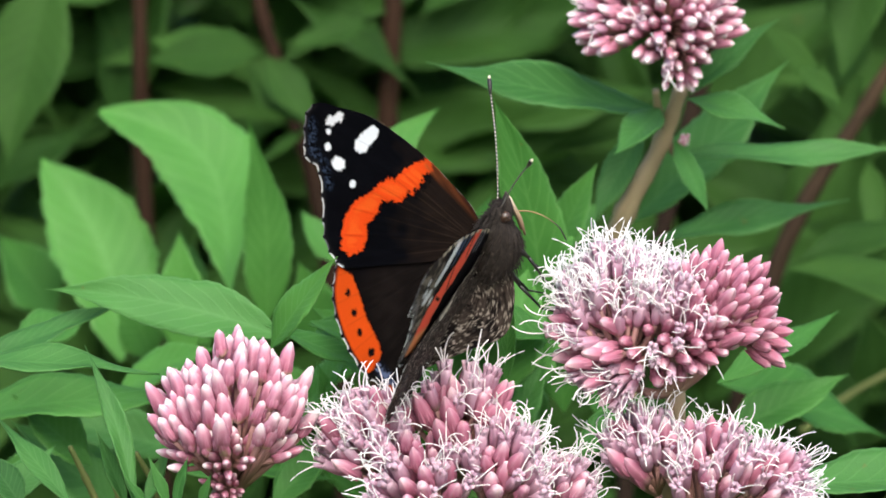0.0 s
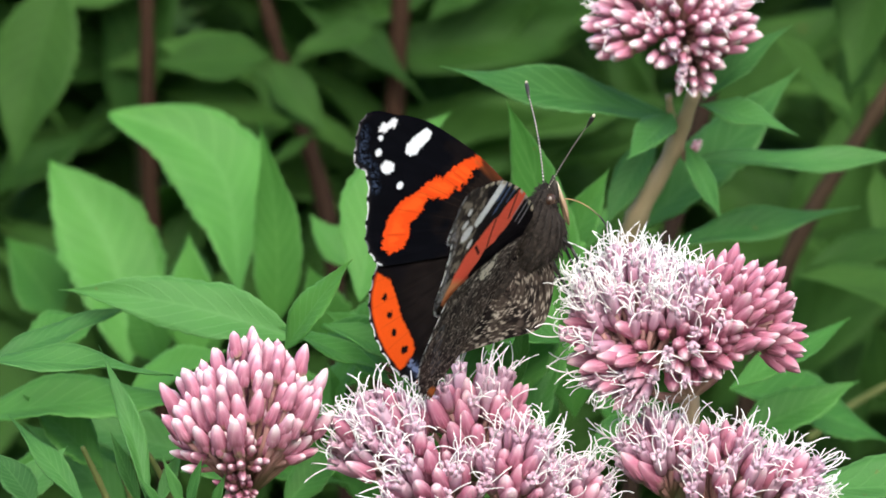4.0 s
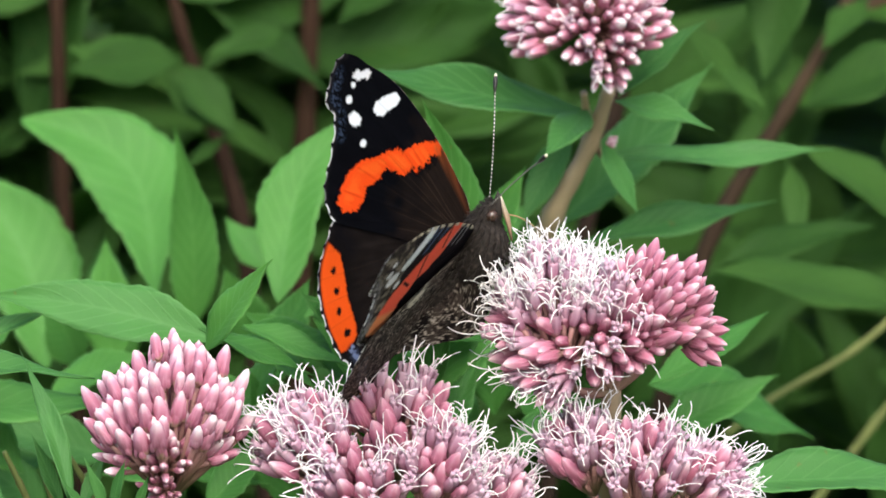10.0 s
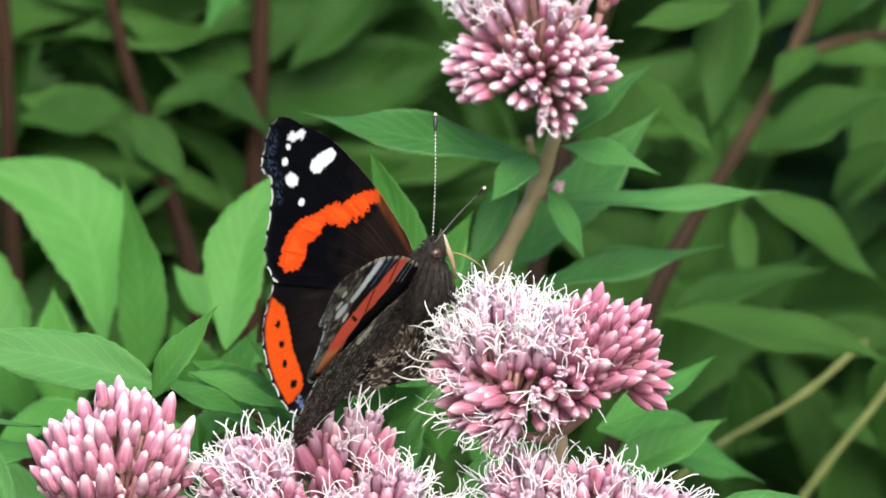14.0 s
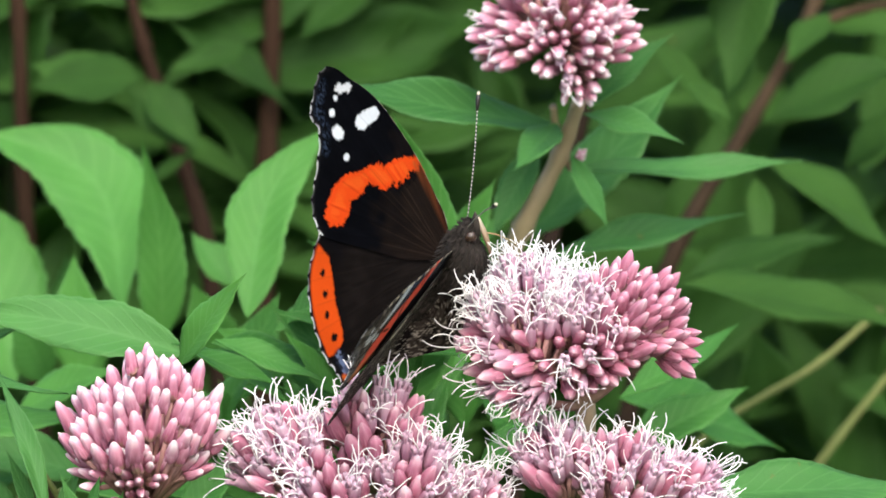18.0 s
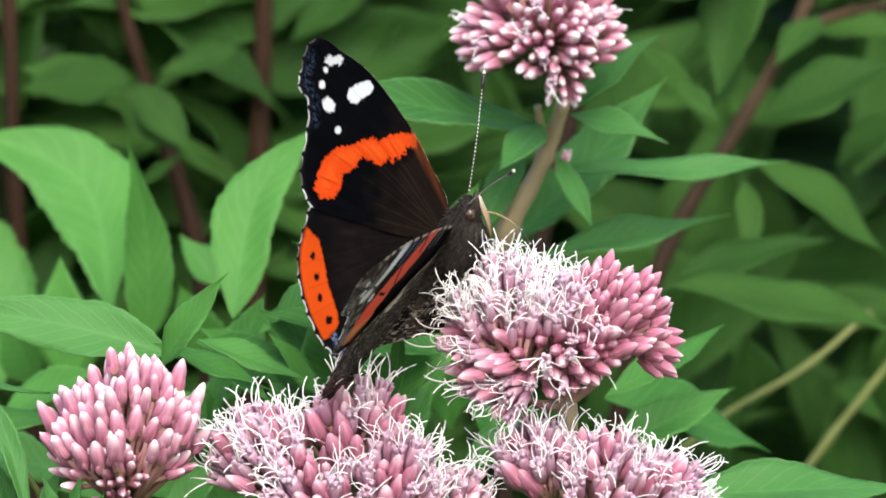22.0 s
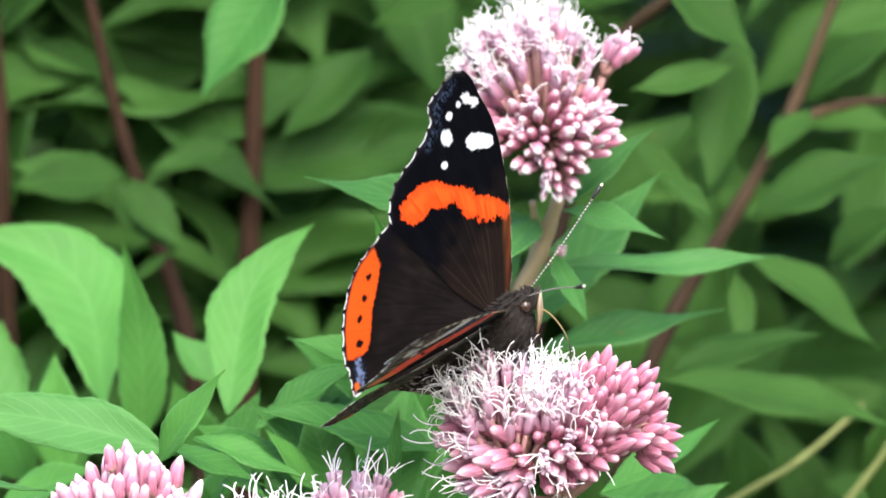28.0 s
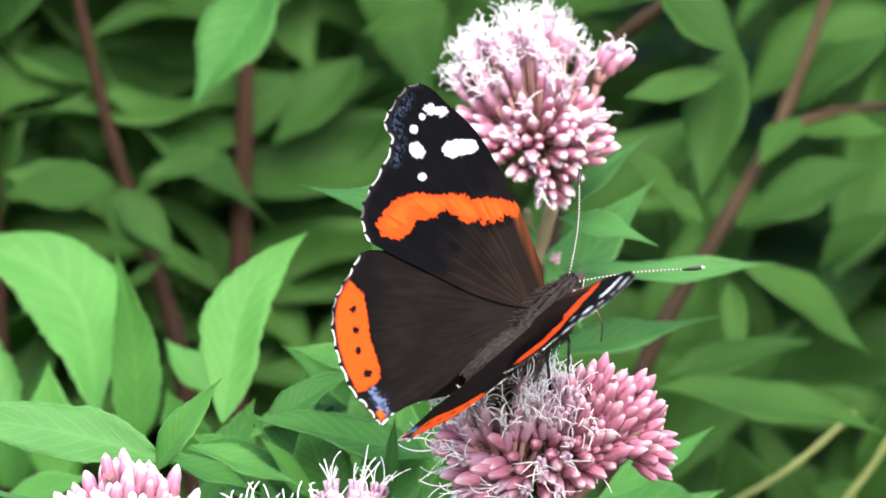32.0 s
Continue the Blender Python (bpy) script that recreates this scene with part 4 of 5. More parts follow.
# the orange band of the forewing and the orange border of the hindwing, as patches on the wing
FORE_BAND = [(21.9, -11.9), (22.7, -10.2), (23.2, -8.0), (22.8, -5.3), (21.1, -3.1), (19.9, -1.1), (19.0, 0.2), (17.7, 0.4), (16.9, 2.6), (14.8, 4.8), (13.4, 5.8), (12.4, 4.6), (13.1, 2.0),
             (13.9, 0.2), (15.1, -0.6), (15.8, -1.9), (17.7, -2.6), (18.7, -2.9), (18.9, -5.1), (20.3, -7.5), (19.5, -8.5), (19.1, -10.7), (20.5, -12.1)]
FORE_VEINS = [(34.0, 5.2), (36.4, 2.4), (35.0, -1.6), (31.6, -3.6), (28.6, -7.6), (26.2, -11.8), (22.0, -14.4)]
HIND_BAND = [(20.2, -17.3), (17.2, -17.1), (14.4, -18.8), (11.7, -20.8), (8.5, -22.1), (6.5, -23.4), (6.2, -25.6), (7.0, -27.2), (10.6, -26.2), (13.6, -24.9), (16.5, -23.0), (18.6, -21.0), (19.6, -19.4)]
HIND_VEINS = [(21.4, -14.5), (20.0, -19.0), (17.8, -22.4), (14.6, -24.8), (11.2, -26.6), (7.0, -27.8), (3.0, -27.7)]


def patch(p, poly):
    """Signed distance to a closed patch: below zero inside it."""
    poly = np.array(poly, float)
    d, _ = to_line(p, np.concatenate([poly, poly[:1]]))
    inside = np.zeros(len(p), bool)
    for a, b in zip(poly, np.roll(poly, -1, 0)):
        if a[1] == b[1]:
            continue
        cross = (a[1] > p[:, 1]) != (b[1] > p[:, 1])
        inside ^= cross & (p[:, 0] < (b[0] - a[0]) * (p[:, 1] - a[1]) / (b[1] - a[1]) + a[0])
    return np.where(inside, -d, d)


def dashes(line, run, rim):
    """0 on the vein ends of the rim, 1 between them."""
    return np.abs(np.sin(line * np.pi * run / rim))


def fringe(p, rim, seed, length=0.30, every=2.3):
    """White crescents on the outer rim, broken at the vein ends."""
    d, w = to_line(p, rim)
    run = np.linalg.norm(np.diff(np.array(rim), axis=0), axis=1).sum()
    beat = dashes(w, run, every)
    wide = length * (0.45 + 0.75 * beat) * (0.8 + 0.4 * value_noise(p, 1.5, seed + 1))
    return soft(d - wide, 0.1) * np.clip((beat - 0.28) * 5, 0, 1) * np.clip((value_noise(p, 0.4, seed + 3) - 0.22) * 4, 0.15, 1), d


WHITE_BAR = [(25.6, 2.5), (25.1, 3.6), (24.5, 5.0)]
WHITE_SPOTS = (((28.05, -1.6), 1.15, 1.0), ((24.45, -3.1), 0.55, 0.58), ((30.9, -0.25), 0.62, 0.55), ((31.8, 1.75), 0.48, 0.42))


def paint_fore(p, rim, below):
    n1, n2, n3, st = value_noise(p, 0.6, 3), value_noise(p, 3.0, 4), value_noise(p, 5.5, 6), streaks(p, 5)
    u, v = p[:, 0], p[:, 1]
    vn = veins(p, FORE_VEINS, (-0.5, -1.0))
    band = patch(p, FORE_BAND)
    bar, s = to_line(p, WHITE_BAR)
    api, _ = to_line(p, [(32.2, 3.2), (30.7, 4.6)])
    if not below:
        base = np.clip((17.5 + 6.0 * (n1 - 0.5) - u + 0.45 * v) / 9, 0, 1)[:, None]
        col = np.array([0.0028, 0.0028, 0.0040]) * (1 - base) + np.array([0.0150, 0.0098, 0.0078]) * base
        col = col * (0.75 + 0.5 * st[:, None])
        col = lay(col, vn * 0.4 * base[:, 0], (0.05, 0.032, 0.024))
        rag = 0.45 * (n2 - 0.5) + 0.35 * (n3 - 0.5)
        col = lay(col, soft(band - 0.15 - 0.35 * np.clip((-v - 4.0) / 3, 0, 1) - rag, 0.12), (0.74, 0.072, 0.010))
        col = lay(col, soft(band + 0.5 - rag, 0.3) * np.clip((st - 0.45) * 2, 0, 0.45), (0.82, 0.15, 0.02))
        col = lay(col, vn * soft(band, 0.2) * 0.45, (0.40, 0.035, 0.008))
        costa, where = to_line(p, [(2.0, 2.0), (7.0, 3.6), (13.0, 5.2)])
        col = lay(col, soft(costa - 0.3 - 0.6 * where, 0.35) * (0.2 + 0.5 * where * st), (0.22, 0.06, 0.018))
        for a, b, r in ((12.7, 3.4, 0.75), (12.9, 2.0, 0.65), (13.6, 0.9, 0.55), (14.6, -0.3, 0.4), (17.0, -2.6, 0.3)):
            col = lay(col, soft(np.hypot(u - a, v - b) - r - 0.9 * (n2 - 0.5), 0.16), (0.005, 0.004, 0.004))
        col = lay(col, soft(bar - 1.2 + 0.15 * s - 0.35 * (n2 - 0.5), 0.1), (0.80, 0.82, 0.85))
        col = lay(col, veins(p, [(34.6, -0.2), (35.6, 2.4)], (17.0, 3.4), 0.05) * soft(bar - 1.5) * 0.45, (0.25, 0.26, 0.30))
        for (a, b), r, q in WHITE_SPOTS:
            col = lay(col, soft(np.hypot((u - a) / r, (v - b) / q) - 1 - 0.3 * (n2 - 0.5), 0.14), (0.80, 0.82, 0.85))
        col = lay(col, soft(api - 0.62 - 0.6 * (n2 - 0.5), 0.14), (0.78, 0.78, 0.80))
        # bluish gloss near the rim, painted into the pattern as flecks of colour
        sheen, _ = to_line(p, [(35.0, 1.6), (33.6, -1.6), (30.4, -2.9), (28.4, -5.0)])
        col = lay(col, soft(sheen - 0.75, 0.5) * np.clip((n3 * 0.6 + n2 * 0.4 - 0.5) * 3.5, 0, 0.5), (0.07, 0.10, 0.17))
    else:
        col = np.array([0.009, 0.0075, 0.009]) * (0.5 + st[:, None])
        marble = value_noise(p, 1.1, 9) * 0.65 + n2 * 0.35
        tip = np.clip((u - 25.2 - 0.42 * v + 2.5 * (n1 - 0.5)) / 2.2, 0, 1)
        col = lay(col, tip * 0.95, (0.060, 0.047, 0.036))
        col = lay(col, tip * np.clip((marble - 0.5) * 6, 0, 0.85), (0.32, 0.27, 0.21))
        col = lay(col, tip * np.clip((0.42 - marble) * 7, 0, 0.9), (0.022, 0.019, 0.020))
        silver, _ = to_line(p, [(35.6, -1.0), (31.2, -3.0), (27.4, -8.6), (24.0, -13.0)])
        col = lay(col, soft(silver - 0.9 - 0.9 * (n2 - 0.5), 0.4) * np.clip((n3 - 0.35) * 3, 0, 0.75), (0.40, 0.39, 0.42))
        rag = 0.35 * (n2 - 0.5)
        band = np.minimum(band, patch(p + np.array([1.2, 0.0]), FORE_BAND))
        col = lay(col, soft(band - 0.95 - rag, 0.14), (0.95, 0.15, 0.085))
        col = lay(col, soft(band - 0.9 - rag, 0.14) * np.clip((-v - 8.2) * 0.6, 0, 0.8), (0.82, 0.42, 0.17))
        for a, b in (((18.9, 1.4), (16.2, -3.4)), ((15.3, 5.2), (13.2, 1.4)), ((21.2, -3.4), (18.4, -4.4))):
            seam, _ = to_line(p, [a, b])
            col = lay(col, soft(seam - 0.26, 0.1) * soft(band - 0.8, 0.2), (0.03, 0.012, 0.012))
        pale, _ = to_line(p, [(24.0, 6.4), (25.2, 3.4), (26.2, 0.9)])
        col = lay(col, soft(pale - 1.3 - 0.25 * (n2 - 0.5), 0.1), (0.93, 0.93, 0.91))
        for line, r in (([(20.3, 6.2), (20.9, 4.2), (21.5, 2.0)], 0.34), ([(22.3, 6.4), (22.9, 4.0)], 0.22), ([(17.8, 5.6), (18.4, 4.0)], 0.25)):
            blue, _ = to_line(p, line)
            col = lay(col, soft(blue - r - 0.3 * (n2 - 0.5), 0.15) * 0.9, (0.14, 0.20, 0.36))
        for (a, b), r, q in WHITE_SPOTS:
            col = lay(col, soft(np.hypot((u - a) / r, (v - b) / q) - 1.35, 0.15), (0.90, 0.88, 0.86))
        rib, where = to_line(p, FORE_OUTLINE[1:8])
        col = lay(col, soft(rib - 0.42, 0.15) * (np.sin(where * 62) > -0.1), (0.60, 0.52, 0.38))
        for a, b in (((8.2, 4.2), (8.9, 1.0)), ((10.6, 4.8), (11.4, 1.4)), ((6.0, 3.4), (6.6, 0.6))):
            seam, _ = to_line(p, [a, b])
            col = lay(col, soft(seam - 0.2, 0.1), (0.42, 0.40, 0.42))
    f, d = fringe(p, rim, 30)
    col = lay(col, soft(d - 0.75, 0.2) * 0.8, (0.010, 0.009, 0.010))
    return lay(col, f, (0.78, 0.78, 0.77))


def paint_hind(p, rim, below):
    n1, n2, n3, st = value_noise(p, 0.7, 13), value_noise(p, 3.2, 14), value_noise(p, 1.7, 16), streaks(p, 15)
    u, v = p[:, 0], p[:, 1]
    if not below:
        col = np.array([0.0105, 0.0078, 0.0070]) * (0.7 + 0.6 * st[:, None]) * (0.8 + 0.4 * n1[:, None])
        inner = np.clip((9.0 - np.hypot(u, v * 0.6)) / 9, 0, 1)
        col = lay(col, inner * np.clip(st * 1.2, 0, 0.6), (0.026, 0.020, 0.017))
        col = lay(col, veins(p, HIND_VEINS) * 0.3, (0.020, 0.015, 0.013))
        top, _ = to_line(p, [(21.0, -12.5), (19.0, -15.4), (16.6, -15.6)])
        col = lay(col, soft(top - 1.6, 1.2) * 0.8, (0.004, 0.0036, 0.005))
        band = patch(p, HIND_BAND)
        col = lay(col, soft(band - 1.2, 0.9) * 0.7, (0.005, 0.004, 0.004))
        col = lay(col, soft(band - 0.25 * (n2 - 0.5), 0.14), (0.74, 0.086, 0.010))
        col = lay(col, veins(p, HIND_VEINS, width=0.05) * soft(band) * 0.55, (0.35, 0.05, 0.01))
        for a, b, r in ((16.5, -19.6, 0.5), (14.0, -21.35, 0.55), (11.5, -23.1, 0.52), (8.15, -24.3, 0.6)):
            col = lay(col, soft(np.hypot(u - a, v - b) - r - 0.35 * (n2 - 0.5), 0.12), (0.006, 0.005, 0.005))
        blue, _ = to_line(p, [(5.2, -25.6), (1.6, -26.5)])
        col = lay(col, soft(blue - 1.3, 0.4), (0.008, 0.008, 0.011))
        col = lay(col, soft(blue - 0.75 - 1.1 * (n2 - 0.5), 0.2) * np.clip((n3 - 0.2) * 2, 0.1, 1), (0.15, 0.19, 0.32))
        anal, _ = to_line(p, [(2.6, -27.0), (-0.2, -27.2), (-1.0, -24.6)])
        col = lay(col, soft(anal - 0.5, 0.25), (0.72, 0.13, 0.015))
    else:
        mott = value_noise(p, 0.8, 21) * 0.7 + n2 * 0.3
        fine = value_noise(p, 2.4, 23)
        col = np.array([0.058, 0.045, 0.038]) * (0.35 + 1.3 * st[:, None])
        col = lay(col, np.clip((mott - 0.5) * 6, 0, 0.9), (0.010, 0.008, 0.009))
        wig = np.abs(np.sin(np.hypot(u * 1.15, v) * 2.3 + 5.5 * n1 + 3.4 * n3))
        col = lay(col, soft(wig - 0.19, 0.12) * np.clip((n1 * 0.7 + fine * 0.3 - 0.30) * 5, 0, 0.95), (0.52, 0.46, 0.39))
        col = lay(col, np.clip((n2 * 0.5 + fine * 0.5 - 0.68) * 7, 0, 0.7), (0.46, 0.40, 0.33))
        col = lay(col, veins(p, HIND_VEINS, width=0.07) * 0.55, (0.105, 0.08, 0.06))
        cream = np.hypot((u - 11.2) * 0.5 - (v + 7.6) * 0.25, (v + 7.6) * 0.95 + (u - 11.2) * 0.35)
        col = lay(col, soft(cream - 1.3 - 2.2 * (n2 - 0.5) - 1.6 * (fine - 0.5), 0.2), (0.78, 0.72, 0.58))
        lead, where = to_line(p, [(4.0, -3.0), (8.0, -3.9), (16.2, -8.3), (20.2, -11.4)])
        col = lay(col, soft(lead - 0.22, 0.12) * (np.sin(where * 46) > -0.2) * 0.8, (0.52, 0.46, 0.36))
        tail, _ = to_line(p, [(4.4, -27.0), (1.8, -27.2)])
        col = lay(col, soft(tail - 0.9 - 0.6 * (n2 - 0.5), 0.2), (0.72, 0.22, 0.05))
        for a, b in ((17.0, -18.0), (14.4, -20.0), (11.6, -21.8), (8.4, -23.2)):
            ring = np.hypot(u - a, v - b)
            col = lay(col, soft(np.abs(ring - 0.9) - 0.28, 0.2) * 0.7, (0.10, 0.11, 0.12))
    f, d = fringe(p, rim, 40)
    col = lay(col, soft(d - 0.7, 0.2) * 0.75, (0.010, 0.009, 0.010))
    return lay(col, f, (0.76, 0.75, 0.72))


def scales_material():
    m, n, l, b = material("wing_scales", 0.5, 0.015)
    a = n.new("ShaderNodeAttribute")
    a.attribute_name = "pattern"
    g = noise_tex(n, l, n.new("ShaderNodeTexCoord").outputs["Object"], 5200, 2)
    col = mixed(n, l, maths(n, l, "MULTIPLY", g, 0.5), a.outputs["Color"], mixed(n, l, 1.0, a.outputs["Color"], (0.55, 0.55, 0.58), "MULTIPLY"))
    l.new(col, b.inputs["Base Color"])
    bump(n, l, b, g, 0.35, 0.0001)
    # thin wings let some of the sky's light through
    tr = n.new("ShaderNodeBsdfTranslucent")
    l.new(col, tr.inputs[0])
    mix = n.new("ShaderNodeMixShader")
    mix.inputs[0].default_value = 0.3
    l.new(b.outputs[0], mix.inputs[1])
    l.new(tr.outputs[0], mix.inputs[2])
    l.new(mix.outputs[0], n["Material Output"].inputs[0])
    return m


SCALES = scales_material()


def wing(name, outline, stretch, root, rim_part, painter, vein_ends, side, lift, parent, label):
    """A thin wing plate, hinged along x; painted scales above and below, veins in relief, scalloped rim."""
    rim = closed_curve(outline, 16)
    n, rings = len(rim), 130
    rim_line = [tuple(q) for q in closed_curve(outline, 6)[rim_part[0] * 6:rim_part[1] * 6]]
    d, w = to_line(rim, rim_line)
    run = np.linalg.norm(np.diff(np.array(rim_line), axis=0), axis=1).sum()
    scallop = np.where(d < 0.05, 0.16 - 0.34 * dashes(w, run, 2.3), 0)
    out = rim - np.array(root)
    rim = rim + out / np.linalg.norm(out, axis=1)[:, None] * scallop[:, None]
    s = (np.linspace(0.0005, 1, rings) ** 0.75)[:, None, None]
    flat = np.array(root) + s * (rim - np.array(root))[None]
    p = flat.reshape(-1, 2)
    r = np.hypot(p[:, 0], p[:, 1])
    z = 0.0035 * r * r * 0.35 - 0.02 * r + 0.02 * veins(p, vein_ends, width=0.2) + 0.1 * np.sin(p[:, 1] * 0.5 + p[:, 0] * 0.12) * r / 30 + lift
    q = p @ np.array(stretch)[:, :2].T + np.array(stretch)[:, 2]
    fold = np.minimum(q[:, 0], 0.0)
    z = z + 0.85 * fold
    q[:, 0] -= 0.65 * fold
    top = np.stack([q[:, 1], side * q[:, 0], z], 1) / 1000
    low = top - np.array([0, 0, 0.00009])
    k = rings * n
    idx = np.arange(k).reshape(rings, n)
    nxt = np.roll(idx, -1, 1)
    up = np.stack([idx[:-1], nxt[:-1], nxt[1:], idx[1:]], -1).reshape(-1, 4)
    edge = np.stack([idx[-1], nxt[-1], nxt[-1] + k, idx[-1] + k], -1)
    faces = np.concatenate([up if side < 0 else up[:, ::-1], (up[:, ::-1] if side < 0 else up) + k, edge])
    me = bpy.data.meshes.new(name)
    me.from_pydata(np.concatenate([top, low]).tolist(), [], faces.tolist())
    colours = np.concatenate([painter(p, rim_line, False), painter(p, rim_line, True)])
    att = me.attributes.new("pattern", "FLOAT_COLOR", "POINT")
    att.data.foreach_set("color", np.concatenate([colours, np.ones((len(colours), 1))], 1).astype(np.float32).ravel())
    me.shade_smooth()
    return part(name, me, SCALES, parent, label)


def fur_material():
    m, n, l, b = material("body_fur", 0.8, 0.2)
    g = noise_tex(n, l, n.new("ShaderNodeTexCoord").outputs["Object"], 1500, 4)
    l.new(ramp(n, l, g, [(0.3, (0.01, 0.008, 0.007)), (0.55, (0.027, 0.021, 0.018)), (0.8, (0.07, 0.056, 0.046))]), b.inputs["Base Color"])
    bump(n, l, b, g, 0.8, 0.0004)
    return m


FUR = fur_material()
HAIR = along_material("body_hair", [(0.0, (0.014, 0.011, 0.01)), (1.0, (0.055, 0.044, 0.036))], 0.7, 0.2)
PALE_HAIR = along_material("palp_hair", [(0.0, (0.50, 0.43, 0.34)), (0.5, (0.36, 0.25, 0.16)), (1.0, (0.17, 0.10, 0.06))], 0.7, 0.2)
DARK_HORN = along_material("dark_horn", [(0.0, (0.012, 0.01, 0.01)), (1.0, (0.02, 0.016, 0.015))], 0.35)
TONGUE = along_material("tongue", [(0.0, (0.3, 0.16, 0.06)), (0.4, (0.26, 0.2, 0.08)), (0.7, (0.03, 0.025, 0.02))], 0.4, vary=0.0)
PALE_TIP = along_material("pale_tip", [(0.0, (0.7, 0.62, 0.4)), (1.0, (0.75, 0.7, 0.55))], 0.5)


def ringed_material():
    m, n, l, b = material("ringed_feeler", 0.45)
    sep = n.new("ShaderNodeSeparateXYZ")
    l.new(n.new("ShaderNodeUVMap").outputs[0], sep.inputs[0])
    saw = maths(n, l, "FRACT", maths(n, l, "MULTIPLY", sep.outputs[0], 30.0))
    l.new(ramp(n, l, saw, [(0.5, (0.015, 0.012, 0.012)), (0.68, (0.5, 0.47, 0.4))]), b.inputs["Base Color"])
    return m


RINGED = ringed_material()


def eye_material():
    m, n, l, b = material("compound_eye", 0.25, 0.6)
    v = n.new("ShaderNodeTexVoronoi")
    v.inputs["Scale"].default_value = 9000
    l.new(n.new("ShaderNodeTexCoord").outputs["Object"], v.inputs["Vector"])
    l.new(ramp(n, l, v.outputs["Distance"], [(0.0, (0.10, 0.05, 0.03)), (0.6, (0.03, 0.015, 0.01))]), b.inputs["Base Color"])
    return m


def blob(profile, sides=18, flat=1.0, bend=0.0):
    """A turned body along x: profile of (x, radius, z) in mm."""
    rows, uv = [], []
    for i, (x, r, z) in enumerate(profile):
        rows.append([(x / 1000, r * math.cos(w) / 1000, (z + r * flat * math.sin(w)) / 1000) for w in np.linspace(0, 2 * math.pi, sides, endpoint=False)])
        uv.append([(i / (len(profile) - 1), k / sides) for k in range(sides)])
    return rows, uv


def hairs(name, rows, count, length, seed, parent, mat, back=-0.7):
    """Short hairs that stand on a turned body and lie backwards."""
    rnd = random.Random(seed)
    rows = [[Vector(p) for p in row] for row in rows]
    bits = []
    for _ in range(count):
        i, k = rnd.randrange(1, len(rows) - 1), rnd.randrange(len(rows[0]))
        t = rnd.random()
        p = rows[i][k].lerp(rows[i + 1][k], t)
        c = sum((q for q in rows[i]), Vector()) / len(rows[i])
        d = (p - c).normalized() + Vector((back, 0, 0)) + Vector([rnd.uniform(-0.4, 0.4) for _ in range(3)])
        d = d.normalized() * length * rnd.uniform(0.5, 1.2) / 1000
        bits.append(tube([p, p + d * 0.6, p + d + Vector((back * 0.0002, 0, 0))], [0.00006, 0.00005, 0.00002], 3))
    return part(name, merged(name, bits), mat, parent)


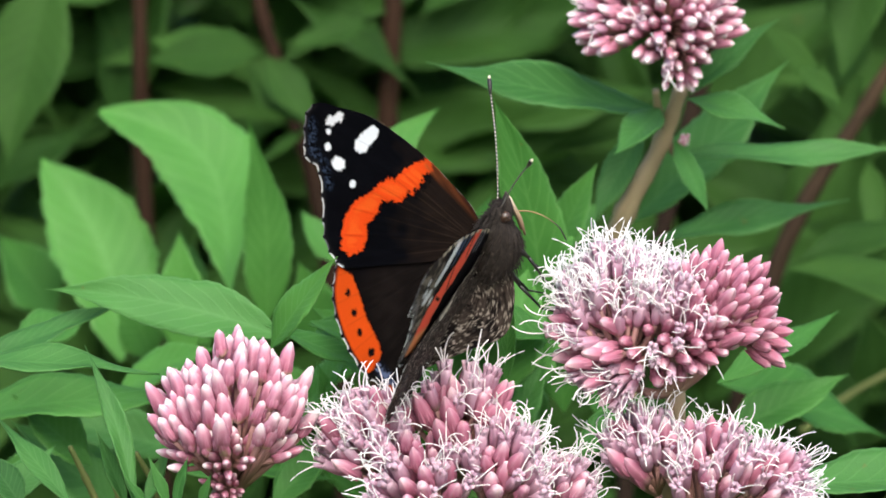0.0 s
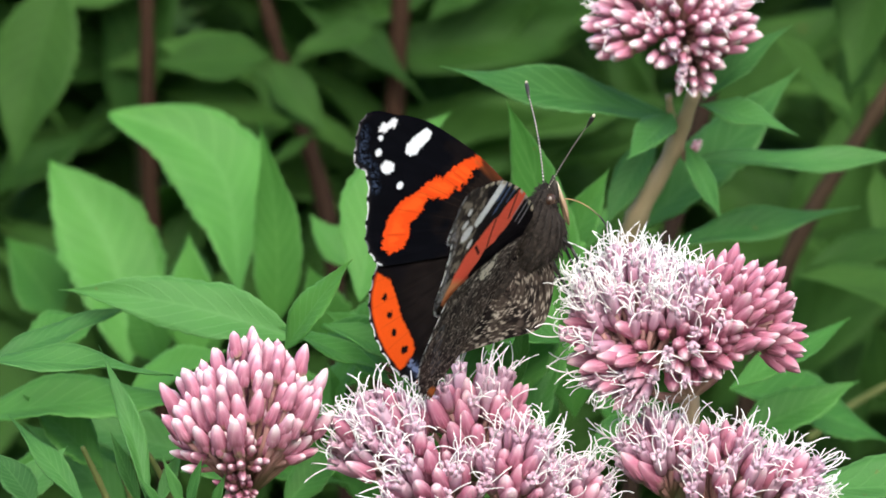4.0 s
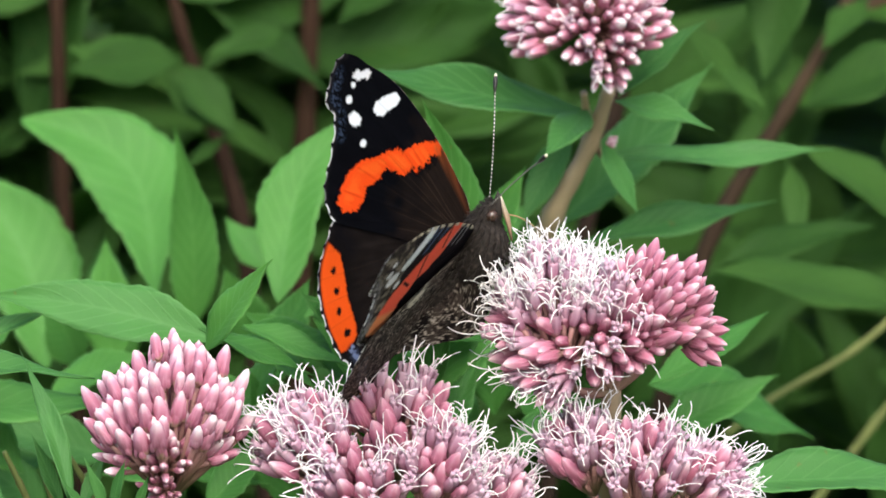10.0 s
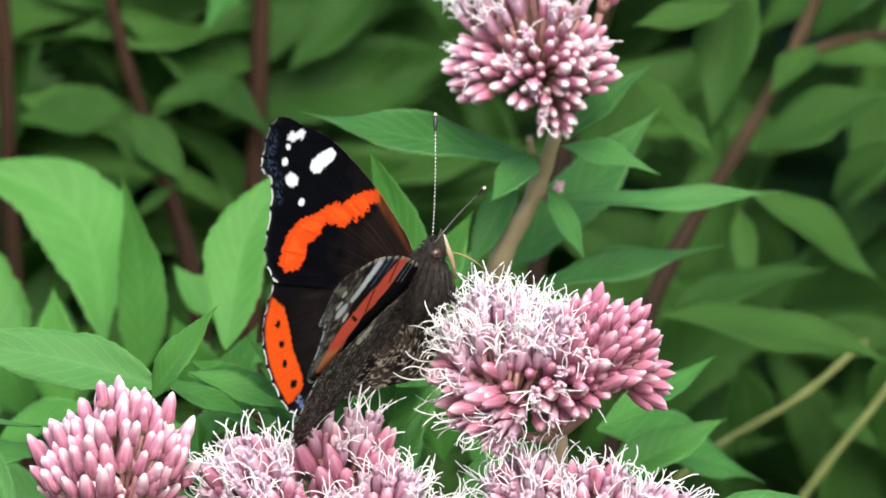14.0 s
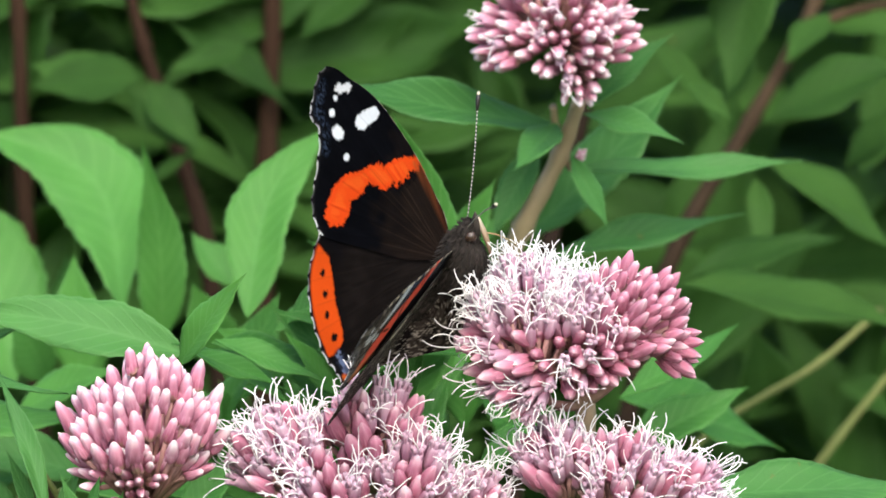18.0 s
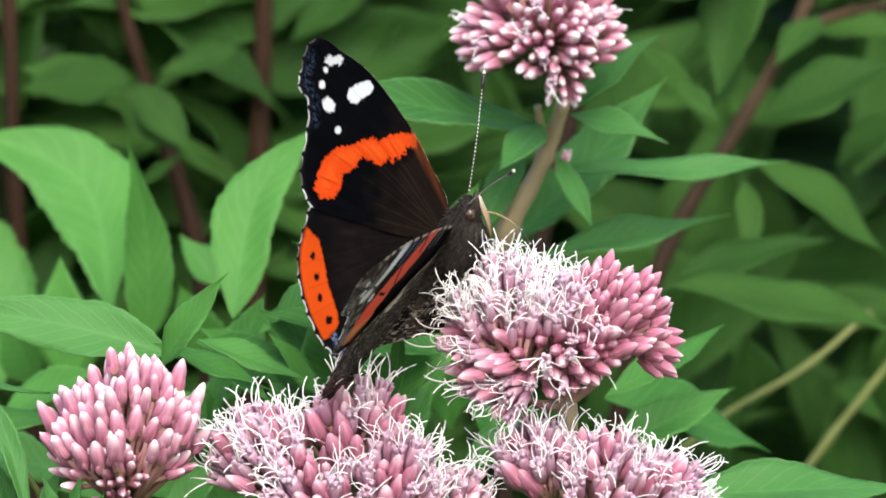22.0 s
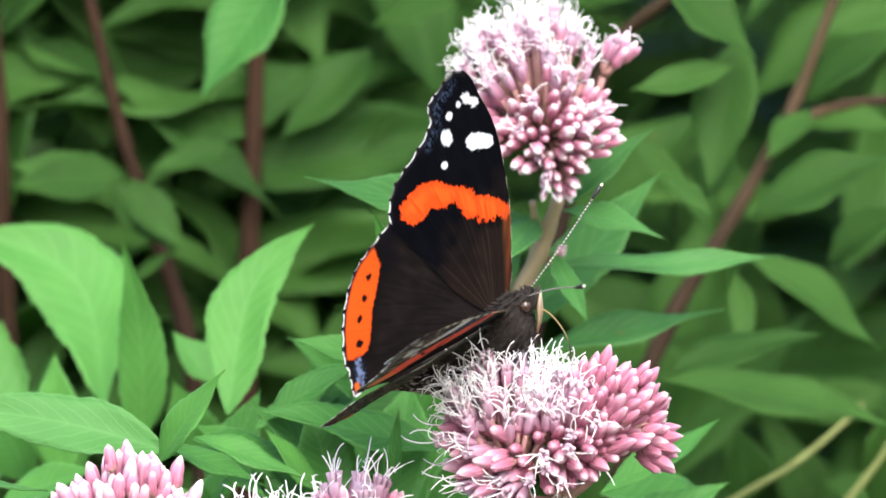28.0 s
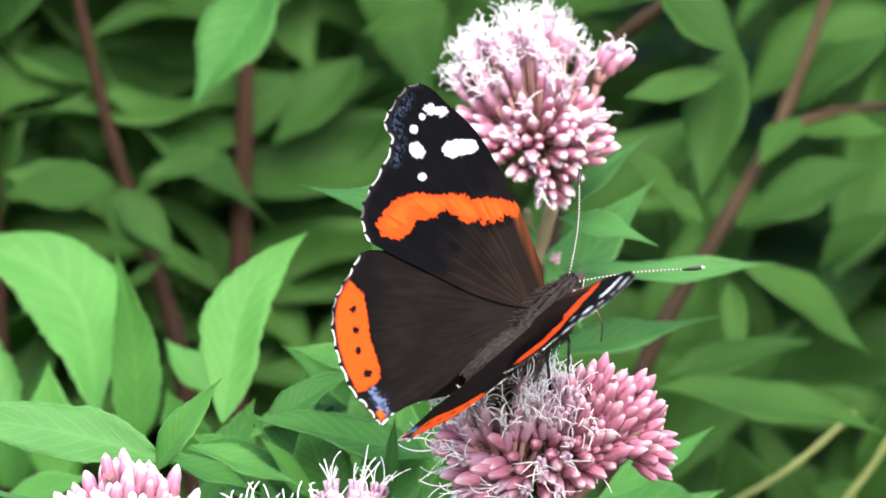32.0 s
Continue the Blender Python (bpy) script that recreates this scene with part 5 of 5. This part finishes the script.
def build_butterfly():
    fly = thing("butterfly", "black butterfly with orange bands and white wing spots on a flower", "butterfly")
    mm = lambda *p: Vector(p) / 1000
    rows, uv = blob([(-6.4, 0.5, -1.2), (-5.4, 1.9, -1.4), (-2.8, 3.1, -1.6), (0, 3.45, -1.4), (2.0, 3.2, -0.9), (3.4, 2.5, -0.3), (4.3, 1.5, 0.4), (4.8, 0.6, 0.5)])
    thorax = part("thorax", from_grid("thorax", rows, uv, closed=True), FUR, fly, "dark furry chest")
    hairs("fur", rows, 1400, 1.2, 1, thorax, HAIR, -1.0)
    rows, uv = blob([(-3.0, 0.8, -0.4), (-4.2, 1.3, -0.2), (-6, 1.5, 0.1), (-8.5, 1.5, 0.3), (-11, 1.25, 0.5), (-13, 0.8, 0.6), (-14.2, 0.4, 0.7), (-14.6, 0.1, 0.7)][::-1])
    abdomen = part("abdomen", from_grid("abdomen", rows, uv, closed=True), FUR, fly)
    hairs("fur", rows, 320, 0.6, 2, abdomen, HAIR, -1.6)
    rows, uv = blob([(3.2, 1.1, 0.3), (3.7, 1.7, 0.4), (4.5, 1.85, 0.5), (5.4, 1.55, 0.7), (6.2, 1.0, 0.9), (6.7, 0.4, 1.05)], 14)
    head = part("head", from_grid("head", rows, uv, closed=True), FUR, fly)
    hairs("fur", rows, 320, 0.7, 3, head, HAIR, -0.4)
    eye = eye_material()
    feelers = []
    for s in (1, -1):
        rows, uv = blob([(-0.95, 0.1, 0), (-0.8, 0.5, 0), (-0.4, 0.85, 0), (0, 0.95, 0), (0.4, 0.85, 0), (0.8, 0.5, 0), (0.95, 0.1, 0)], 14)
        part("eye", from_grid("eye", rows, uv, closed=True), eye, head, "brown compound eye", Matrix.Translation(mm(4.9, 1.2 * s, 0.5)))
        path = smooth_path([mm(4.6, 0.4 * s, -0.4), mm(5.9, 0.4 * s, 0.1), mm(7.1, 0.28 * s, 0.8), mm(8.1, 0.12 * s, 1.4)], 4)
        part("palp", merged("palp", [tube(path, [0.0006, 0.0007, 0.00075, 0.00075, 0.0007, 0.00065, 0.0006, 0.00055, 0.0005, 0.0004, 0.0003, 0.0002, 0.0001], 8)]), HAIR, head, "dark hairy palp")
        part("throat_hair", merged("throat_hair", [tube(smooth_path([mm(7.6, 0.25 * s, 0.6), mm(6.2, 0.55 * s, -0.8), mm(5.0, 0.7 * s, -2.2), mm(3.0, 0.8 * s, -4.0)], 3), [0.0001, 0.0002, 0.00027, 0.00032, 0.00035, 0.00036, 0.00035, 0.0003, 0.00024, 0.00015], 6)]), PALE_HAIR, head, "cream stripe under the head")
        length = 0.0164
        path = [Vector((0.0006 * math.sin(math.pi * k / 28) * -s, 0.0, length * k / 28)) for k in range(29)]
        antenna = part("antenna", merged("antenna", [tube(path, [0.000105] * 29, 6)]), RINGED, fly, "thin ringed feeler with a dark club", Matrix.Translation(mm(5.7, 0.6 * s, 1.35)))
        club = [Vector((0, 0, length + k)) for k in (-0.0009, 0.0002, 0.0010, 0.0017)]
        part("club", merged("club", [tube(club, [0.00013, 0.00028, 0.00034, 0.00027], 8)]), DARK_HORN, antenna)
        part("club_tip", merged("club_tip", [tube([club[-1] - Vector((0, 0, 0.0001)), club[-1] + Vector((0, 0, 0.0002)), club[-1] + Vector((0, 0, 0.00045))], [0.00027, 0.00022, 0.00008], 8)]), PALE_TIP, antenna, "cream tip")
        feelers.append((s, antenna))
    path = smooth_path([mm(5.4, 0, -0.6), mm(6.4, -0.4, -3.0), mm(6.4, -1.0, -6.0), mm(5.8, -1.5, -8.0), mm(4.4, -1.8, -9.8)], 6)
    part("proboscis", merged("proboscis", [tube(path, [0.00011] * len(path), 6)]), TONGUE, fly, "thin coiled yellow-brown tongue")
    for s in (1, -1):
        for hip, knee, foot, toe in (((1.2, 1.2 * s, -2.6), (0.4, 2.2 * s, -5.4), (-2.0, 2.6 * s, -9.0), (-2.6, 2.8 * s, -11.6)), ((-1.6, 1.3 * s, -2.4), (-4.0, 2.4 * s, -6.0), (-6.2, 2.8 * s, -10.6), (-6.0, 3.0 * s, -13.6))):
            pts = [mm(*hip), mm(*knee), mm(*foot), mm(*toe)]
            leg = part("leg", merged("leg", [tube([pts[0], pts[0].lerp(pts[1], 0.5), pts[1]], [0.00035, 0.0004, 0.00026], 7)]), DARK_HORN, fly)
            part("shin", merged("shin", [tube([pts[1], pts[1].lerp(pts[2], 0.5), pts[2]], [0.00026, 0.00022, 0.00016], 6)]), DARK_HORN, leg)
            part("foot", merged("foot", [tube([pts[2], pts[2].lerp(pts[3], 0.5), pts[3]], [0.00016, 0.00014, 0.0001], 5)]), DARK_HORN, leg)
    wings = []
    for s, word in ((1, "left"), (-1, "right")):
        fore = wing("forewing", FORE_OUTLINE, ((1.018, -0.003, -0.008), (-0.002, 0.998, 0.172)), (6.0, -1.2), (9, 22), paint_fore, FORE_VEINS, s, 0.35, fly, "black forewing with orange band and white spots")
        hind = wing("hindwing", HIND_OUTLINE, ((1.005, 0.020, 0.862), (-0.002, 1.006, 0.359)), (4.0, -8.0), (4, 15), paint_hind, HIND_VEINS, s, -0.12, fly, "dark brown hindwing with dotted orange border")
        wings.append((s, fore, hind))
    return fly, wings, feelers


butterfly, wings, feelers = build_butterfly()


def stance(x, y, z, fx, fy, fz, ux, uy, uz):
    """The butterfly's pose: place in mm, the way its head points and the way its back faces."""
    turn = BLOOMS.to_3x3()
    f = (turn @ Vector((fx, fy, fz))).normalized()
    u = turn @ Vector((ux, uy, uz))
    u = (u - f * u.dot(f)).normalized()
    m = Matrix((f, u.cross(f), u)).transposed().to_4x4()
    m.translation = at(x, y, z)
    return m


# seconds; place; way of the head; way of the back; rise of the left and right wings, forward sweep of the left and right forewings, in degrees
STANCES = [
    (0, 10.7, -0.51, 0.31, 0.417, -0.298, 0.859, -0.844, -0.479, 0.243, 23.8, 36.8, -6.1, -0.3),
    (0.5, 10.78, -0.51, 0.47, 0.404, -0.284, 0.87, -0.848, -0.473, 0.239, 22.7, 37.2, -6.5, -1.2),
    (1, 11.22, -0.52, -0.18, 0.432, -0.314, 0.845, -0.829, -0.508, 0.235, 23, 38.1, -7, -1.5),
    (1.5, 12.37, -0.61, -0.57, 0.457, -0.323, 0.829, -0.815, -0.526, 0.244, 23.7, 38.1, -7.1, -1.9),
    (2, 12.12, -0.73, -0.05, 0.451, -0.3, 0.841, -0.825, -0.499, 0.264, 24.2, 38.2, -6.9, -2.4),
    (2.5, 14.49, -0.84, 1.22, 0.498, -0.138, 0.856, -0.817, -0.405, 0.41, 20.2, 33.7, -3.9, -3.2),
    (3, 14.41, -0.93, 1.81, 0.51, -0.114, 0.852, -0.819, -0.367, 0.441, 25.3, 36, -4.2, -4.1),
    (3.5, 14.51, -1.03, 2.57, 0.481, -0.067, 0.874, -0.831, -0.352, 0.431, 25, 34.3, -3.8, -4),
    (5.5, 15.23, -1.35, 2.77, 0.471, -0.07, 0.879, -0.823, -0.393, 0.41, 30.8, 35.2, -4, -4.7),
    (6, 16.96, -1.45, 1.36, 0.52, -0.095, 0.849, -0.79, -0.43, 0.436, 30.4, 34.1, -3.1, -3.8),
    (6.5, 17, -1.57, 1.06, 0.522, -0.139, 0.842, -0.796, -0.435, 0.421, 29.5, 33.2, -1.3, -2.9),
    (7, 17.56, -1.69, 1.67, 0.499, -0.152, 0.853, -0.829, -0.371, 0.419, 28.5, 32.9, -0.8, -2.4),
    (7.5, 16.3, -1.81, 1.68, 0.499, -0.135, 0.856, -0.833, -0.346, 0.432, 29, 32.7, -1.3, -2.5),
    (8, 16.52, -1.93, 1.75, 0.49, -0.146, 0.859, -0.84, -0.344, 0.421, 28.7, 32, -1.3, -2.4),
    (8.5, 17.18, -2.04, 1.2, 0.507, -0.189, 0.841, -0.836, -0.346, 0.426, 28.8, 30.8, -0.6, -2.2),
    (9, 16.94, -2.13, 1.65, 0.504, -0.135, 0.853, -0.843, -0.291, 0.452, 29.8, 29.8, -0.1, -2.1),
    (9.5, 18.66, -2.17, 0.07, 0.542, -0.33, 0.773, -0.829, -0.357, 0.43, 35.6, 29.4, 0.8, -0.7),
    (10, 17.81, -2.16, 0.71, 0.521, -0.331, 0.786, -0.853, -0.221, 0.472, 37.5, 24.7, 1.4, 0),
    (10.5, 17.59, -2.1, 0.86, 0.518, -0.324, 0.791, -0.855, -0.174, 0.489, 38.7, 22.8, 0.3, -0.7),
    (11, 17.75, -1.98, 0.89, 0.518, -0.324, 0.791, -0.854, -0.148, 0.499, 40.3, 21, 0.1, -0.5),
    (11.5, 18.11, -1.84, 0.71, 0.519, -0.325, 0.791, -0.854, -0.152, 0.498, 41.3, 20.6, 0.2, -0.4),
    (12, 18.19, -1.71, 0.67, 0.521, -0.33, 0.787, -0.853, -0.168, 0.494, 40.5, 21.1, -0.1, -0.4),
    (12.5, 17.75, -1.62, 0.8, 0.516, -0.321, 0.795, -0.856, -0.156, 0.493, 39.7, 21.2, -0.1, -0.6),
    (13, 17.25, -1.57, 1.42, 0.498, -0.286, 0.819, -0.867, -0.184, 0.463, 37.7, 22.9, -0.7, -0.8),
    (13.5, 17.24, -1.55, 1.39, 0.499, -0.282, 0.819, -0.866, -0.19, 0.462, 37.7, 23.3, -0.7, -0.9),
    (14, 17.72, -1.54, 1.5, 0.509, -0.257, 0.822, -0.86, -0.202, 0.469, 36.8, 23.8, -0.8, -1.1),
    (14.5, 18.89, -1.57, 0.23, 0.519, -0.365, 0.773, -0.851, -0.312, 0.423, 36.5, 26.7, -0.3, 0),
    (16.5, 19.21, -1.71, -0.38, 0.508, -0.479, 0.716, -0.86, -0.325, 0.393, 33.6, 27.8, -1.4, -1.2),
    (17, 19.13, -1.71, -0.26, 0.498, -0.479, 0.723, -0.866, -0.316, 0.387, 32.6, 28.1, -1.7, -1.5),
    (17.5, 18.75, -1.7, -0.02, 0.494, -0.471, 0.731, -0.868, -0.304, 0.392, 29.8, 26.1, -1.7, -1.9),
    (18, 18.54, -1.67, 0.13, 0.489, -0.467, 0.736, -0.87, -0.323, 0.373, 28.6, 27.2, -2.3, -2),
    (18.5, 18.96, -1.66, -0.18, 0.501, -0.468, 0.728, -0.864, -0.314, 0.393, 29.2, 25.7, -2.2, -1.9),
    (18.9, 18.65, -1.56, 0.89, 0.521, -0.398, 0.755, -0.851, -0.306, 0.427, 27.6, 26.8, 0.5, -4.1),
    (19, 21.53, -1.49, 2.53, 0.592, -0.245, 0.768, -0.792, -0.35, 0.5, 48.8, 50, 1.2, -0.7),
    (19.1, 21.16, -1.58, 2.53, 0.578, -0.257, 0.775, -0.809, -0.308, 0.501, 45.6, 41.6, 0.7, -1.5),
    (19.2, 20.7, -1.69, 2.53, 0.559, -0.273, 0.783, -0.827, -0.253, 0.502, 41.6, 30.9, 0.2, -2.6),
    (19.3, 20.41, -1.76, 2.53, 0.547, -0.282, 0.788, -0.837, -0.219, 0.502, 39, 24.2, -0.2, -3.2),
    (19.5, 20.31, -1.79, 2.52, 0.543, -0.286, 0.79, -0.84, -0.207, 0.502, 38.2, 22, -0.3, -3.5),
    (20, 20.46, -1.85, 2.64, 0.522, -0.314, 0.793, -0.853, -0.21, 0.478, 39, 22.9, -0.9, -3.2),
    (20.5, 20.51, -1.99, 2.89, 0.517, -0.319, 0.794, -0.856, -0.187, 0.482, 39.5, 22.6, -0.5, -2.6),
    (21, 21.52, -2.18, 3.21, 0.527, -0.323, 0.787, -0.85, -0.199, 0.488, 40.7, 23.5, 0.1, -2.1),
    (21.5, 22.01, -2.39, 3.95, 0.536, -0.31, 0.785, -0.844, -0.185, 0.503, 40.2, 22.7, 1.1, -1.3),
    (22, 21.17, -2.63, 2.99, 0.5, -0.435, 0.749, -0.866, -0.243, 0.438, 40.3, 25.1, 1.2, 0.4),
    (22.5, 22.62, -2.94, 2.01, 0.542, -0.51, 0.668, -0.84, -0.311, 0.444, 42.5, 21.8, 3.1, 1.2),
    (23, 24.35, -3.23, 3.26, 0.598, -0.515, 0.614, -0.794, -0.28, 0.539, 45.1, 23.9, 3.8, 1.5),
    (23.5, 24.3, -3.34, 3.46, 0.583, -0.527, 0.618, -0.799, -0.235, 0.553, 43.1, 20, 4.3, 2.6),
    (24, 25.18, -3.43, 4.12, 0.648, -0.473, 0.597, -0.743, -0.218, 0.633, 45.4, 22.4, 3.9, 2.9),
    (24.5, 24.27, -3.57, 4.17, 0.61, -0.499, 0.616, -0.769, -0.186, 0.611, 43.1, 19, 4.3, 3.6),
    (25, 24.11, -3.72, 3.87, 0.593, -0.531, 0.605, -0.782, -0.201, 0.59, 43.4, 19.2, 4.2, 4),
    (25.5, 24.74, -3.82, 3.77, 0.625, -0.521, 0.582, -0.751, -0.196, 0.63, 44, 19.3, 4.4, 4.3),
    (26, 25.24, -3.91, 1.84, 0.626, -0.672, 0.395, -0.701, -0.264, 0.662, 45.4, 21, 4.7, 5.5),
    (26.5, 24.34, -4.02, 1.5, 0.588, -0.722, 0.365, -0.695, -0.222, 0.684, 43.1, 21, 5.3, 5.5),
    (28.5, 30.17, -4.61, 5.35, 0.749, -0.459, 0.478, -0.641, -0.317, 0.699, 37.9, 26.2, 4.2, 6),
    (29, 31.85, -5.03, 4.38, 0.797, -0.494, 0.348, -0.565, -0.408, 0.717, 38.6, 28, 4.1, 5.8),
    (29.5, 33.19, -5.6, 5.11, 0.813, -0.471, 0.342, -0.538, -0.385, 0.75, 38.8, 30.2, 4, 6.2),
    (30, 29.75, -6.24, 4.98, 0.709, -0.556, 0.434, -0.666, -0.326, 0.671, 35.8, 28.5, 4.1, 5.8),
    (30.5, 35.69, -6.96, 7.12, 0.901, -0.183, 0.392, -0.43, -0.478, 0.766, 36.2, 33.7, 5, 5),
    (31, 38.57, -7.71, 7.19, 0.934, 0.015, 0.358, -0.302, -0.503, 0.81, 36.3, 35.5, 6.8, 4.2),
    (31.5, 38.09, -8.39, 5.39, 0.937, 0.045, 0.347, -0.234, -0.658, 0.716, 34.7, 35.6, 7.1, 3.6),
    (32, 34.24, -8.88, 6.79, 0.761, 0.122, 0.637, -0.404, -0.68, 0.612, 30.1, 35.5, 8.2, 2.7),
]

# seconds; way of the left (1) and right (-1) feeler from its root, in the butterfly's own space
FEELERS = {
    1: [(0, 0.763, 0.608, 0.219), (3.5, 0.631, 0.722, 0.282), (7, 0.715, 0.617, 0.329), (13, 0.783, 0.46, 0.417), (18, 0.794, 0.53, 0.297), (19, 0.766, 0.375, 0.523), (20.5, 0.756, 0.525, 0.392), (23, 0.801, 0.543, 0.251), (26, 0.729, 0.678, 0.093), (29.5, 0.82, 0.523, 0.231), (31, 0.707, 0.692, 0.144)],
    -1: [(0, 0.679, -0.66, 0.32), (3.5, 0.701, -0.67, 0.244), (9, 0.806, -0.592, 0.007), (13, 0.715, -0.698, 0.037), (14, 0.752, -0.658, 0.033), (18, 0.668, -0.714, 0.209), (20.5, 0.74, -0.669, 0.067), (23, 0.743, -0.668, 0.037), (31, 0.834, -0.551, -0.008), (32, 0.813, -0.505, -0.291)],
}


def motions():
    walk(butterfly, [(r[0], stance(*r[1:10])) for r in STANCES])
    for side, fore, hind in wings:
        for blade in (fore, hind):
            sweep = 1 if blade == fore else 0
            sag = -0.6 if side < 0 and blade == hind else 0.0
            walk(blade, [(r[0], Matrix.Translation((0, side * 0.001, 0.001)) @ Matrix.Rotation(radians(side * (sag + (r[10] if side > 0 else r[11]))), 4, "X")
                          @ Matrix.Rotation(radians(-side * sweep * (r[12] if side > 0 else r[13])), 4, "Z")) for r in STANCES])
    for side, feeler in feelers:
        rows = [(t, align_z(feeler.location, Vector(way), 0.0, (1, 1))) for t, *way in FEELERS[side]]
        first, last = rows[0], rows[-1]
        walk(feeler, ([(0, first[1])] if first[0] > 0 else []) + rows + ([(32, last[1])] if last[0] < 32 else []))


motions()
